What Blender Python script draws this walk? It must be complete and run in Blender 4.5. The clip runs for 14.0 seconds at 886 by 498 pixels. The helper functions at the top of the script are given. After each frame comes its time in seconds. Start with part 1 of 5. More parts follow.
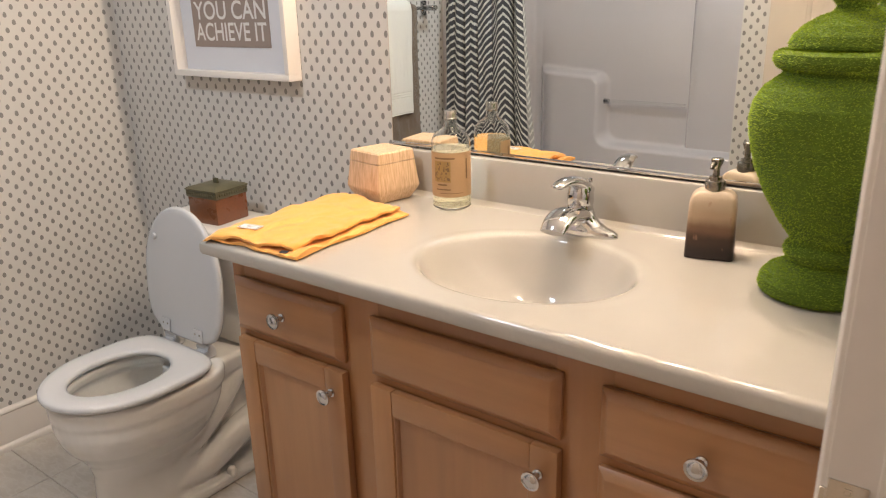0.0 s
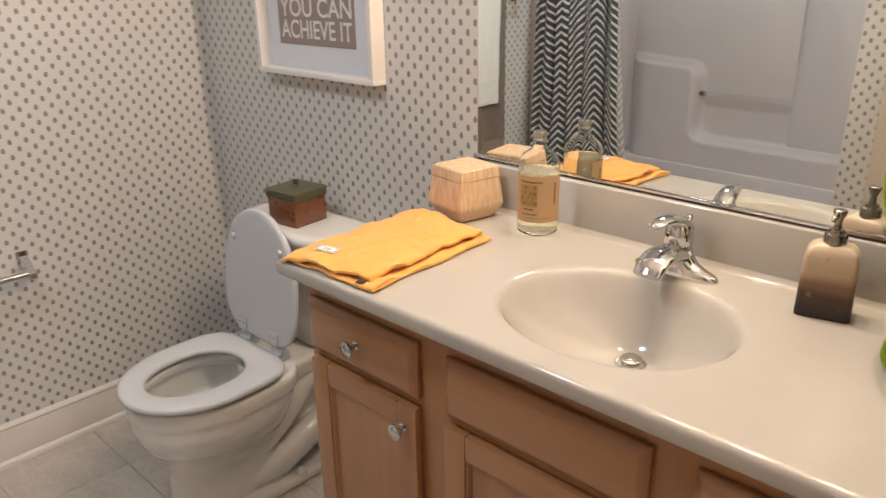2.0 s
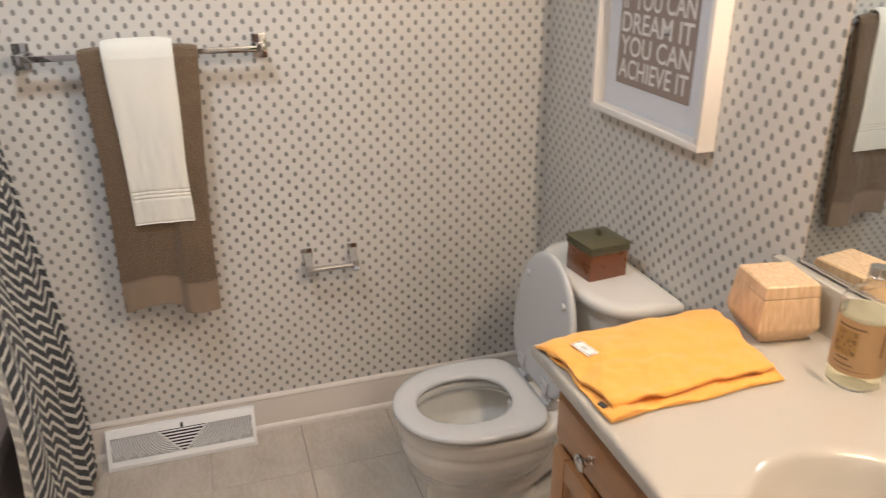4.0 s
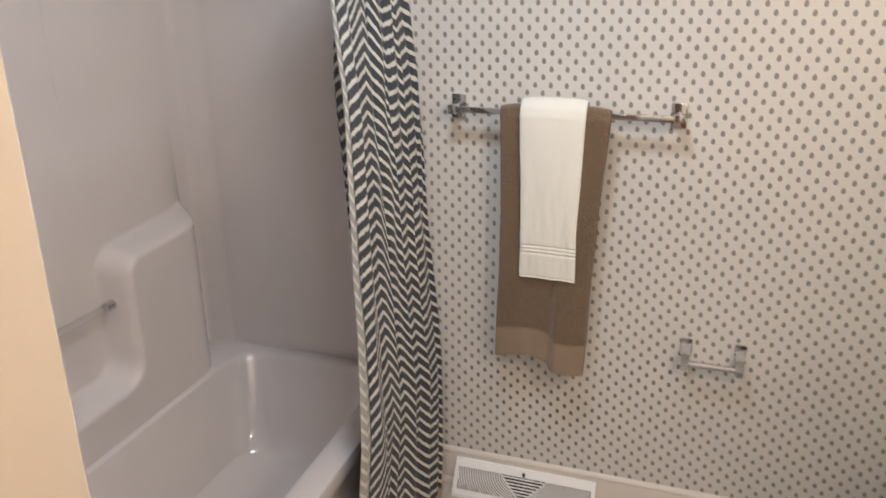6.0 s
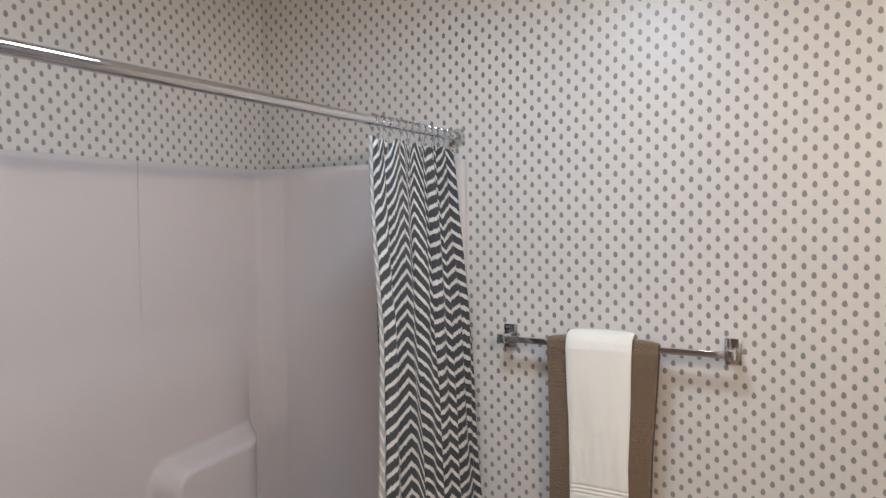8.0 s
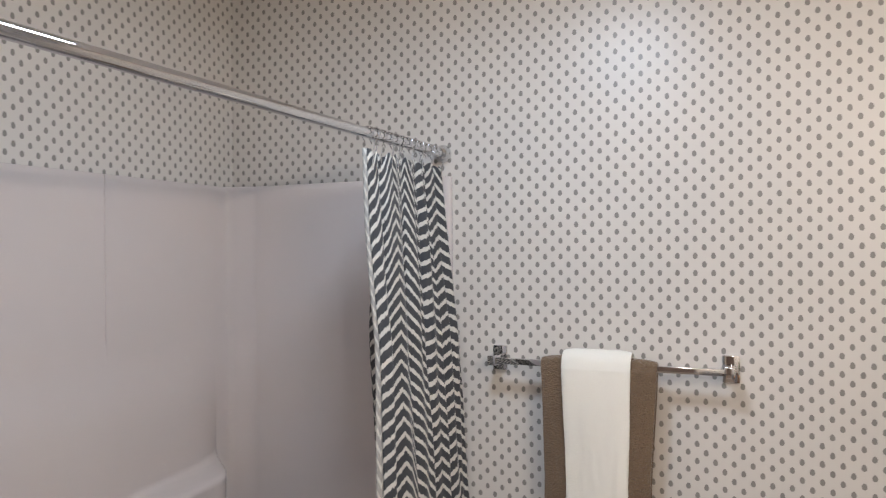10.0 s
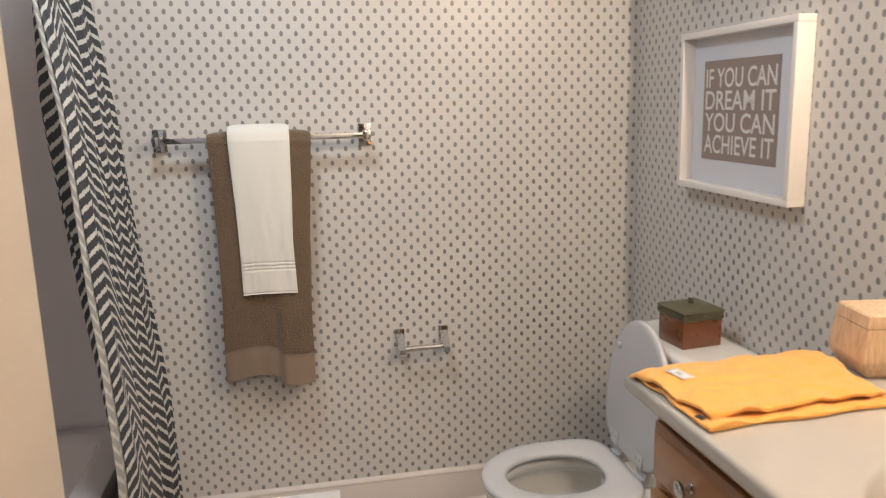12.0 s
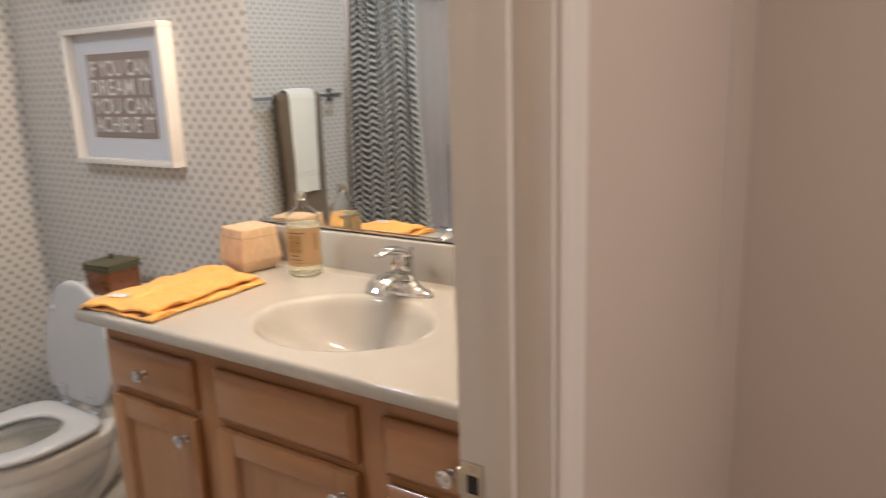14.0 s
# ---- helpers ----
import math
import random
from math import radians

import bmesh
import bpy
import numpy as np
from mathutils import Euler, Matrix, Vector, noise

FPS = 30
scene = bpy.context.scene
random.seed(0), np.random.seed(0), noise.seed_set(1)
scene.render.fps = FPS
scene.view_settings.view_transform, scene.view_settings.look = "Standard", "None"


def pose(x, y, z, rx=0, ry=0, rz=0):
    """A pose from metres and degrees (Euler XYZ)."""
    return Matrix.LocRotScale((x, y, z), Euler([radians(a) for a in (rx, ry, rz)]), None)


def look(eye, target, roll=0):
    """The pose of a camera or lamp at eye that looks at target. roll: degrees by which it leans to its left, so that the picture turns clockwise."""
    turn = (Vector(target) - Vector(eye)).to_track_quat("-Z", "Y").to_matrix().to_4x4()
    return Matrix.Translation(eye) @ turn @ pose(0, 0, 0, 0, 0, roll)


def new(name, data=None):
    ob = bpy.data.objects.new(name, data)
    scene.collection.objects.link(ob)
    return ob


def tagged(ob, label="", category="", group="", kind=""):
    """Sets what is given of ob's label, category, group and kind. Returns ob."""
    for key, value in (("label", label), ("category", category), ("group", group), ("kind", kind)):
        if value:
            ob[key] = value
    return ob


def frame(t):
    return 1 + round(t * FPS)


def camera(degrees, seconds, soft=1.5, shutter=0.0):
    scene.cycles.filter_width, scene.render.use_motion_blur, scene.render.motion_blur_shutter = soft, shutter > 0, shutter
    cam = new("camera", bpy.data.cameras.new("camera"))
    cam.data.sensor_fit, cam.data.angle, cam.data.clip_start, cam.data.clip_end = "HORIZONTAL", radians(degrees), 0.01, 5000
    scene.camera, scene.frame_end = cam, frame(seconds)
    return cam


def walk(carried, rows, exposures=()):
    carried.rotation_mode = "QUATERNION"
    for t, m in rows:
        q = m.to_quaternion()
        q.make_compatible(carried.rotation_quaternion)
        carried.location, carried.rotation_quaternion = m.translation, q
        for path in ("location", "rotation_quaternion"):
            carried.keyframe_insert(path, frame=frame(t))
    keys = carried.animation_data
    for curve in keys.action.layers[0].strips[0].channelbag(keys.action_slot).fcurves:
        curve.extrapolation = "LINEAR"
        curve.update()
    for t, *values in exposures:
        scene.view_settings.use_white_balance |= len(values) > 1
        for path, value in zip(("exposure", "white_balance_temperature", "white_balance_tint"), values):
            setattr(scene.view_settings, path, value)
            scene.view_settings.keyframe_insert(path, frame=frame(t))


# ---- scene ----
cam = camera(61.4, 14.0, soft=1.1, shutter=0.4)
PATH = [
    (0, (2.38, -1.389, 1.321), (1.227, 0.119, 0.691), -1.5),
    (0.5, (2.308, -1.377, 1.328), (1.172, 0.132, 0.67), -1.3),
    (1, (2.283, -1.37, 1.345), (1.145, 0.128, 0.667), -1.3),
    (1.5, (2.265, -1.352, 1.361), (1.097, 0.118, 0.672), -1.1),
    (2, (2.299, -1.311, 1.412), (1.011, 0.045, 0.704), -0.9),
    (2.2, (2.319, -1.287, 1.433), (0.967, 0.001, 0.717), -0.9),
    (4.3, (2.185, -1.055, 1.612), (0.4, -0.639, 0.813), 0.0),
    (4.5, (2.151, -1.047, 1.618), (0.348, -0.728, 0.814), 0.2),
    (5, (2.098, -1.003, 1.617), (0.267, -0.992, 0.814), 0.0),
    (5.5, (2.07, -0.951, 1.635), (0.248, -1.258, 0.869), -0.1),
    (6, (2.067, -0.888, 1.633), (0.28, -1.478, 0.954), -0.3),
    (6.5, (2.068, -0.811, 1.631), (0.296, -1.577, 1.109), -0.4),
    (7, (2.034, -0.722, 1.624), (0.259, -1.583, 1.295), -0.4),
    (7.5, (1.99, -0.658, 1.627), (0.223, -1.578, 1.45), -0.5),
    (8, (1.979, -0.642, 1.625), (0.233, -1.614, 1.551), -0.5),
    (8.2, (1.977, -0.643, 1.631), (0.246, -1.644, 1.585), -0.5),
    (10.3, (1.995, -0.865, 1.572), (0.118, -1.556, 1.606), -0.6),
    (10.5, (2.007, -0.903, 1.546), (0.073, -1.413, 1.541), -0.6),
    (11, (2.074, -1.021, 1.521), (0.086, -1.091, 1.318), -0.4),
    (11.5, (2.219, -1.08, 1.429), (0.256, -0.854, 1.12), -1.4),
    (12, (2.355, -1.125, 1.387), (0.429, -0.755, 0.999), -1.5),
    (12.5, (2.463, -1.179, 1.389), (0.567, -0.695, 0.974), -1.6),
    (13, (2.53, -1.287, 1.371), (0.764, -0.446, 0.952), -1.6),
    (13.5, (2.645, -1.375, 1.386), (1.201, -0.06, 0.951), -1.9),
    (14, (2.756, -1.442, 1.375), (1.668, 0.174, 0.921), -1.9),
]
walk(cam, [(t, look(eye, target, roll)) for t, eye, target, roll in PATH],
     exposures=[(0, 0.2, 6500, 10), (1.0, 0.14, 6500, 10), (2.2, -0.03, 6500, 10), (4.5, -0.08, 6650, 10), (5.5, 0.0, 6550, 10), (6.2, -0.04, 6350, 10), (7.0, -0.08, 6150, 10), (8.2, -0.2, 6000, 10), (10.5, -0.15, 6000, 10), (11.2, -0.09, 6250, 10), (12.3, -0.11, 6500, 10), (13.0, -0.18, 6500, 10), (13.5, -0.13, 6450, 10), (14.0, 0.0, 6400, 10)])

# ---------------------------------------------------------------- light
world = bpy.data.worlds.new("world")
scene.world = world
world.use_nodes = True
world.node_tree.nodes["Background"].inputs[0].default_value = (0.9, 0.95, 1.0, 1)
world.node_tree.nodes["Background"].inputs[1].default_value = 0.008


def lamp(name, place, size, watts, colour, turn=(0, 0, 0), shape="DISK", size_y=0.1):
    data = bpy.data.lights.new(name, "AREA")
    data.shape, data.size, data.energy, data.color = shape, size, watts, colour
    if shape in ("RECTANGLE", "ELLIPSE"):
        data.size_y = size_y
    ob = new(name, data)
    ob.matrix_world = pose(*place, *turn)
    return ob


# the ceiling fitting by the tub, the vanity fitting over the mirror, an unseen lamp added in the hall
lamp("ceiling_lamp", (0.90, -1.28, 2.375), 0.26, 12.9, (0.73, 0.86, 1.0))
# added out of view: lights the hall, the jamb and the lower towel wall
lamp("added_hall_lamp", (3.75, -0.85, 2.375), 0.26, 32.0, (1.0, 0.86, 0.78))
for x in (1.50, 1.72, 1.94):
    bulb = bpy.data.lights.new("vanity_bulb", "POINT")
    bulb.energy, bulb.color, bulb.shadow_soft_size = 15.6, (1.0, 0.81, 0.625), 0.03
    new("vanity_bulb", bulb).location = (x, -0.085, 2.070)


# ---------------------------------------------------------------- materials
def nodes_of(name):
    m = bpy.data.materials.new(name)
    m.use_nodes = True
    return m, m.node_tree, m.node_tree.nodes["Principled BSDF"]


def add(tree, kind, **values):
    n = tree.nodes.new(kind)
    for key, value in values.items():
        if key in n.inputs:
            n.inputs[key].default_value = value
    return n


def mathn(tree, op, a, b=None, c=None):
    n = tree.nodes.new("ShaderNodeMath")
    n.operation = op
    for i, v in enumerate((a, b, c)):
        if v is None:
            continue
        if isinstance(v, (int, float)):
            n.inputs[i].default_value = v
        else:
            tree.links.new(v, n.inputs[i])
    return n.outputs[0]


def blend(tree, factor, a, b):
    n = tree.nodes.new("ShaderNodeMix")
    n.data_type = "RGBA"
    for socket, v in ((n.inputs[0], factor), (n.inputs[6], a), (n.inputs[7], b)):
        if isinstance(v, tuple):
            socket.default_value = (*v, 1) if len(v) == 3 else v
        elif isinstance(v, (int, float)):
            socket.default_value = v
        else:
            tree.links.new(v, socket)
    return n.outputs[2]


def noise_of(tree, scale, detail=3.0, vector=None, stretch=None):
    n = add(tree, "ShaderNodeTexNoise", Scale=scale, Detail=detail)
    if vector is None:
        vector = tree.nodes.new("ShaderNodeNewGeometry").outputs["Position"]
    if stretch:
        mapping = tree.nodes.new("ShaderNodeMapping")
        mapping.inputs["Scale"].default_value = stretch
        tree.links.new(vector, mapping.inputs[0])
        vector = mapping.outputs[0]
    tree.links.new(vector, n.inputs["Vector"])
    return n.outputs[0]


def relief(tree, shader, height, strength, distance=0.002):
    b = add(tree, "ShaderNodeBump", Strength=strength, Distance=distance)
    tree.links.new(height, b.inputs["Height"])
    tree.links.new(b.outputs[0], shader.inputs["Normal"])


def surface(name, colour, rough=0.5, metal=0.0, var=0.08, scale=6.0, fine=120.0, bump=0.05, distance=0.001, coat=0.0, stretch=None, rough_var=0.05, sheen=0.0):
    """A plain surface with stains at one scale, grain at another, and fine relief."""
    m, tree, s = nodes_of(name)
    big, small = noise_of(tree, scale, 4, stretch=stretch), noise_of(tree, fine, 2, stretch=stretch)
    both = mathn(tree, "ADD", mathn(tree, "MULTIPLY", big, 0.65), mathn(tree, "MULTIPLY", small, 0.35))
    dark, light = tuple(c * (1 - var) for c in colour), tuple(min(1.0, c * (1 + var)) for c in colour)
    tree.links.new(blend(tree, both, dark, light), s.inputs["Base Color"])
    tree.links.new(mathn(tree, "ADD", mathn(tree, "MULTIPLY", big, 2 * rough_var), rough - rough_var), s.inputs["Roughness"])
    s.inputs["Metallic"].default_value, s.inputs["Coat Weight"].default_value = metal, coat
    s.inputs["Coat Roughness"].default_value = 0.08
    s.inputs["Sheen Weight"].default_value = sheen
    if bump:
        relief(tree, s, small, bump, distance)
    return m


def wallpaper():
    """Off-white pearl paper printed with staggered taupe leaf-shaped dots."""
    m, tree, s = nodes_of("dotted_wallpaper")
    position = tree.nodes.new("ShaderNodeNewGeometry").outputs["Position"]
    split = tree.nodes.new("ShaderNodeSeparateXYZ")
    tree.links.new(position, split.inputs[0])
    across = mathn(tree, "ADD", split.outputs[0], split.outputs[1])
    wobble = noise_of(tree, 160, 2)
    masks = []
    for shift in (0.0, 0.5):
        a = mathn(tree, "SUBTRACT", mathn(tree, "FRACT", mathn(tree, "ADD", mathn(tree, "DIVIDE", across, 0.0436), shift + 20.31)), 0.5)
        b = mathn(tree, "SUBTRACT", mathn(tree, "FRACT", mathn(tree, "ADD", mathn(tree, "DIVIDE", split.outputs[2], 0.0433), shift + 20.12)), 0.5)
        # narrower towards the top, like a leaf
        wide = mathn(tree, "ADD", 1.0, mathn(tree, "MULTIPLY", b, 0.75))
        u = mathn(tree, "MULTIPLY", mathn(tree, "MULTIPLY", a, 0.0436 / 0.0057), wide)
        v = mathn(tree, "MULTIPLY", b, 0.0433 / 0.0080)
        d = mathn(tree, "SQRT", mathn(tree, "ADD", mathn(tree, "POWER", mathn(tree, "ABSOLUTE", u), 2.0), mathn(tree, "POWER", mathn(tree, "ABSOLUTE", v), 2.0)))
        d = mathn(tree, "ADD", d, mathn(tree, "MULTIPLY", mathn(tree, "SUBTRACT", wobble, 0.5), 0.35))
        soft = tree.nodes.new("ShaderNodeMapRange")
        soft.inputs[1].default_value, soft.inputs[2].default_value = 1.06, 0.94
        tree.links.new(d, soft.inputs[0])
        masks.append(soft.outputs[0])
    dots = mathn(tree, "MAXIMUM", masks[0], masks[1])
    stain = noise_of(tree, 2.2, 3)
    fine = noise_of(tree, 500, 2)
    lines = mathn(tree, "SINE", mathn(tree, "MULTIPLY", mathn(tree, "ADD", across, mathn(tree, "MULTIPLY", split.outputs[2], 0.6)), 2600.0))
    ground = blend(tree, stain, (0.60, 0.575, 0.54), (0.65, 0.625, 0.59))
    ink = blend(tree, mathn(tree, "ADD", 0.5, mathn(tree, "MULTIPLY", lines, 0.25)), (0.205, 0.195, 0.182), (0.275, 0.262, 0.245))
    tree.links.new(blend(tree, dots, ground, ink), s.inputs["Base Color"])
    s.inputs["Roughness"].default_value = 0.37
    s.inputs["Specular IOR Level"].default_value = 0.55
    relief(tree, s, mathn(tree, "ADD", fine, mathn(tree, "MULTIPLY", dots, 0.6)), 0.12, 0.0006)
    return m


def maple(name, stretch):
    """Clear-finished maple: faint grain along one axis, soft mottling."""
    m, tree, s = nodes_of(name)
    info = tree.nodes.new("ShaderNodeObjectInfo")
    place = tree.nodes.new("ShaderNodeVectorMath")
    tree.links.new(tree.nodes.new("ShaderNodeNewGeometry").outputs["Position"], place.inputs[0])
    shift = tree.nodes.new("ShaderNodeVectorMath")
    shift.operation = "SCALE"
    shift.inputs[0].default_value = (3.1, 5.7, 4.3)
    tree.links.new(info.outputs["Random"], shift.inputs["Scale"])
    tree.links.new(shift.outputs[0], place.inputs[1])
    grain = noise_of(tree, 60, 5, place.outputs[0], stretch)
    cloud = noise_of(tree, 5, 3, place.outputs[0], tuple(0.4 + 0.6 * v for v in stretch))
    streak = noise_of(tree, 14, 2, place.outputs[0], stretch)
    base = blend(tree, cloud, (0.32, 0.140, 0.051), (0.52, 0.262, 0.112))
    base = blend(tree, mathn(tree, "MULTIPLY", grain, 0.42), base, (0.20, 0.085, 0.034))
    ramp = tree.nodes.new("ShaderNodeMapRange")
    ramp.inputs[1].default_value, ramp.inputs[2].default_value, ramp.inputs[4].default_value = 0.52, 0.70, 0.35
    tree.links.new(streak, ramp.inputs[0])
    base = blend(tree, ramp.outputs[0], base, (0.22, 0.10, 0.044))
    tree.links.new(base, s.inputs["Base Color"])
    s.inputs["Roughness"].default_value, s.inputs["Coat Weight"].default_value, s.inputs["Coat Roughness"].default_value = 0.36, 0.60, 0.10
    relief(tree, s, grain, 0.06, 0.0006)
    return m


def chevron(name="chevron_cloth", ink=((0.022, 0.023, 0.027), (0.046, 0.048, 0.054))):
    """Woven zigzag: slate and cream stripes with ragged, ikat-like edges, laid along the cloth by its UV map in metres."""
    m, tree, s = nodes_of(name)
    uv = tree.nodes.new("ShaderNodeUVMap").outputs[0]
    split = tree.nodes.new("ShaderNodeSeparateXYZ")
    tree.links.new(uv, split.inputs[0])
    zig = mathn(tree, "PINGPONG", split.outputs[0], 0.088)
    rag = noise_of(tree, 330, 2, uv, (1.0, 0.12, 1.0))
    v = mathn(tree, "ADD", split.outputs[1], mathn(tree, "MULTIPLY", zig, 1.12))
    v = mathn(tree, "ADD", v, mathn(tree, "MULTIPLY", mathn(tree, "SUBTRACT", rag, 0.5), 0.014))
    wave = mathn(tree, "FRACT", mathn(tree, "DIVIDE", v, 0.0345))
    soft = tree.nodes.new("ShaderNodeMapRange")
    tri = mathn(tree, "PINGPONG", wave, 0.5)
    soft.inputs[1].default_value, soft.inputs[2].default_value = 0.312, 0.345
    tree.links.new(tri, soft.inputs[0])
    weave = noise_of(tree, 900, 2, uv)
    dark = blend(tree, weave, *ink)
    pale = blend(tree, weave, (0.46, 0.445, 0.40), (0.60, 0.58, 0.53))
    tree.links.new(blend(tree, soft.outputs[0], dark, pale), s.inputs["Base Color"])
    s.inputs["Roughness"].default_value, s.inputs["Sheen Weight"].default_value = 0.75, 0.15
    relief(tree, s, weave, 0.25, 0.0008)
    return m


def terry(name, colour, loop=420.0, deep=0.0022, low=0.55, blotch=0.74):
    """Looped towelling."""
    m, tree, s = nodes_of(name)
    loops, patch = noise_of(tree, loop, 2), noise_of(tree, 48, 4)
    base = blend(tree, loops, tuple(low * c for c in colour), tuple(min(1, (1.87 - low) * c) for c in colour))
    # darker blotches at random over the loop colour
    tree.links.new(blend(tree, mathn(tree, "MULTIPLY", patch, 0.7), base, tuple(blotch * c for c in colour)), s.inputs["Base Color"])
    s.inputs["Roughness"].default_value, s.inputs["Sheen Weight"].default_value, s.inputs["Sheen Roughness"].default_value = 0.95, 0.35, 0.5
    relief(tree, s, mathn(tree, "ADD", loops, mathn(tree, "MULTIPLY", patch, 0.7)), 1.0, deep)
    return m


def glass(name, colour=(1, 1, 1), rough=0.0, ior=1.45):
    m, tree, s = nodes_of(name)
    s.inputs["Base Color"].default_value = (*colour, 1)
    s.inputs["Transmission Weight"].default_value, s.inputs["Roughness"].default_value, s.inputs["IOR"].default_value = 1.0, rough, ior
    return m


def tile_stone():
    """Greige stone-look tile with soft clouds and thin veins, each tile its own."""
    m, tree, s = nodes_of("stone_tile")
    info = tree.nodes.new("ShaderNodeObjectInfo")
    shift = tree.nodes.new("ShaderNodeVectorMath")
    shift.operation = "SCALE"
    shift.inputs[0].default_value = (9.1, 7.7, 5.3)
    tree.links.new(info.outputs["Random"], shift.inputs["Scale"])
    place = tree.nodes.new("ShaderNodeVectorMath")
    tree.links.new(tree.nodes.new("ShaderNodeNewGeometry").outputs["Position"], place.inputs[0])
    tree.links.new(shift.outputs[0], place.inputs[1])
    cloud, vein, fine = noise_of(tree, 7, 6, place.outputs[0], (1, 1.8, 1)), noise_of(tree, 16, 6, place.outputs[0], (1, 2.6, 1)), noise_of(tree, 90, 3, place.outputs[0])
    base = blend(tree, cloud, (0.345, 0.29, 0.235), (0.63, 0.57, 0.495))
    ridge = mathn(tree, "SUBTRACT", 1.0, mathn(tree, "MULTIPLY", mathn(tree, "ABSOLUTE", mathn(tree, "SUBTRACT", vein, 0.5)), 14.0))
    base = blend(tree, mathn(tree, "MULTIPLY", mathn(tree, "MAXIMUM", ridge, 0.0), 0.35), base, (0.62, 0.58, 0.53))
    base = blend(tree, mathn(tree, "MULTIPLY", fine, 0.18), base, (0.33, 0.29, 0.245))
    tree.links.new(base, s.inputs["Base Color"])
    s.inputs["Roughness"].default_value = 0.42
    relief(tree, s, cloud, 0.15, 0.002)
    return m


def dip_glaze():
    """Soap pump body: cream frosted glass running into dark brown towards its foot, a fixed band of glaze."""
    m, tree, s = nodes_of("dipped_glaze")
    split = tree.nodes.new("ShaderNodeSeparateXYZ")
    tree.links.new(tree.nodes.new("ShaderNodeTexCoord").outputs["Object"], split.inputs[0])
    edge = mathn(tree, "ADD", split.outputs[2], mathn(tree, "MULTIPLY", mathn(tree, "SUBTRACT", noise_of(tree, 30, 3), 0.5), 0.012))
    ramp = tree.nodes.new("ShaderNodeValToRGB")
    stops = [(0.08, (0.016, 0.006, 0.005)), (0.30, (0.050, 0.021, 0.012)), (0.48, (0.19, 0.098, 0.052)), (0.66, (0.46, 0.32, 0.205)), (0.92, (0.58, 0.445, 0.315))]
    ramp.color_ramp.elements[0].position, ramp.color_ramp.elements[1].position = stops[0][0], stops[-1][0]
    for at_height, tint in stops[1:-1]:
        ramp.color_ramp.elements.new(at_height)
    for element, (at_height, tint) in zip(ramp.color_ramp.elements, stops):
        element.color = (*tint, 1)
    ramp.color_ramp.interpolation = "EASE"
    tree.links.new(mathn(tree, "DIVIDE", edge, 0.12), ramp.inputs[0])
    streak = noise_of(tree, 40, 3, tree.nodes.new("ShaderNodeTexCoord").outputs["Object"], (1.4, 1.4, 0.5))
    r = tree.nodes.new("ShaderNodeMapRange")
    r.inputs[1].default_value, r.inputs[2].default_value, r.inputs[4].default_value = 0.66, 0.72, 0.6
    tree.links.new(streak, r.inputs[0])
    tree.links.new(blend(tree, r.outputs[0], ramp.outputs[0], (0.36, 0.19, 0.11)), s.inputs["Base Color"])
    s.inputs["Roughness"].default_value, s.inputs["Coat Weight"].default_value = 0.36, 0.08
    return m


def striped_wood():
    """Pale carved wood with fine vertical reeding."""
    m, tree, s = nodes_of("reeded_pale_wood")
    place = tree.nodes.new("ShaderNodeTexCoord").outputs["Object"]
    split = tree.nodes.new("ShaderNodeSeparateXYZ")
    tree.links.new(place, split.inputs[0])
    along = mathn(tree, "ADD", split.outputs[0], split.outputs[1])
    streak = noise_of(tree, 230, 2, place, (1.0, 1.0, 0.018))
    cloud = noise_of(tree, 18, 3, place, (1.0, 1.0, 0.4))
    bands = tree.nodes.new("ShaderNodeMapRange")
    bands.inputs[1].default_value, bands.inputs[2].default_value = 0.36, 0.62
    tree.links.new(streak, bands.inputs[0])
    base = blend(tree, bands.outputs[0], (0.57, 0.375, 0.215), (0.76, 0.555, 0.37))
    tree.links.new(blend(tree, mathn(tree, "MULTIPLY", cloud, 0.3), base, (0.69, 0.47, 0.30)), s.inputs["Base Color"])
    s.inputs["Roughness"].default_value = 0.5
    ridges = mathn(tree, "SINE", mathn(tree, "MULTIPLY", along, 1500.0))
    relief(tree, s, mathn(tree, "ADD", streak, mathn(tree, "MULTIPLY", ridges, 0.12)), 0.5, 0.002)
    return m


def moss_blades():
    m, tree, s = nodes_of("moss")
    island = tree.nodes.new("ShaderNodeNewGeometry").outputs["Random Per Island"]
    patch = noise_of(tree, 26, 3)
    base = blend(tree, island, (0.12, 0.21, 0.005), (0.44, 0.56, 0.025))
    tree.links.new(blend(tree, mathn(tree, "MULTIPLY", patch, 0.55), base, (0.20, 0.31, 0.008)), s.inputs["Base Color"])
    s.inputs["Roughness"].default_value = 0.8
    return m


PAPER = wallpaper()
PAINT = surface("white_trim_paint", (0.66, 0.605, 0.55), 0.34, var=0.03, scale=5, fine=60, bump=0.04)
DOOR_PAINT = surface("cream_door_paint", (0.53, 0.465, 0.39), 0.32, var=0.03, scale=4, fine=50, bump=0.05)
BEIGE = surface("beige_wall_paint", (0.52, 0.44, 0.38), 0.6, var=0.05, scale=3, fine=180, bump=0.15, distance=0.0008)
CEILING = surface("ceiling_paint", (0.74, 0.72, 0.69), 0.8, var=0.04, scale=3, fine=90, bump=0.3)
CARPET = surface("beige_carpet", (0.36, 0.30, 0.24), 0.95, var=0.25, scale=8, fine=260, bump=0.8, distance=0.004)
GROUT = surface("grout", (0.40, 0.35, 0.295), 0.85, var=0.15, scale=9, fine=200, bump=0.3)
TILE = tile_stone()
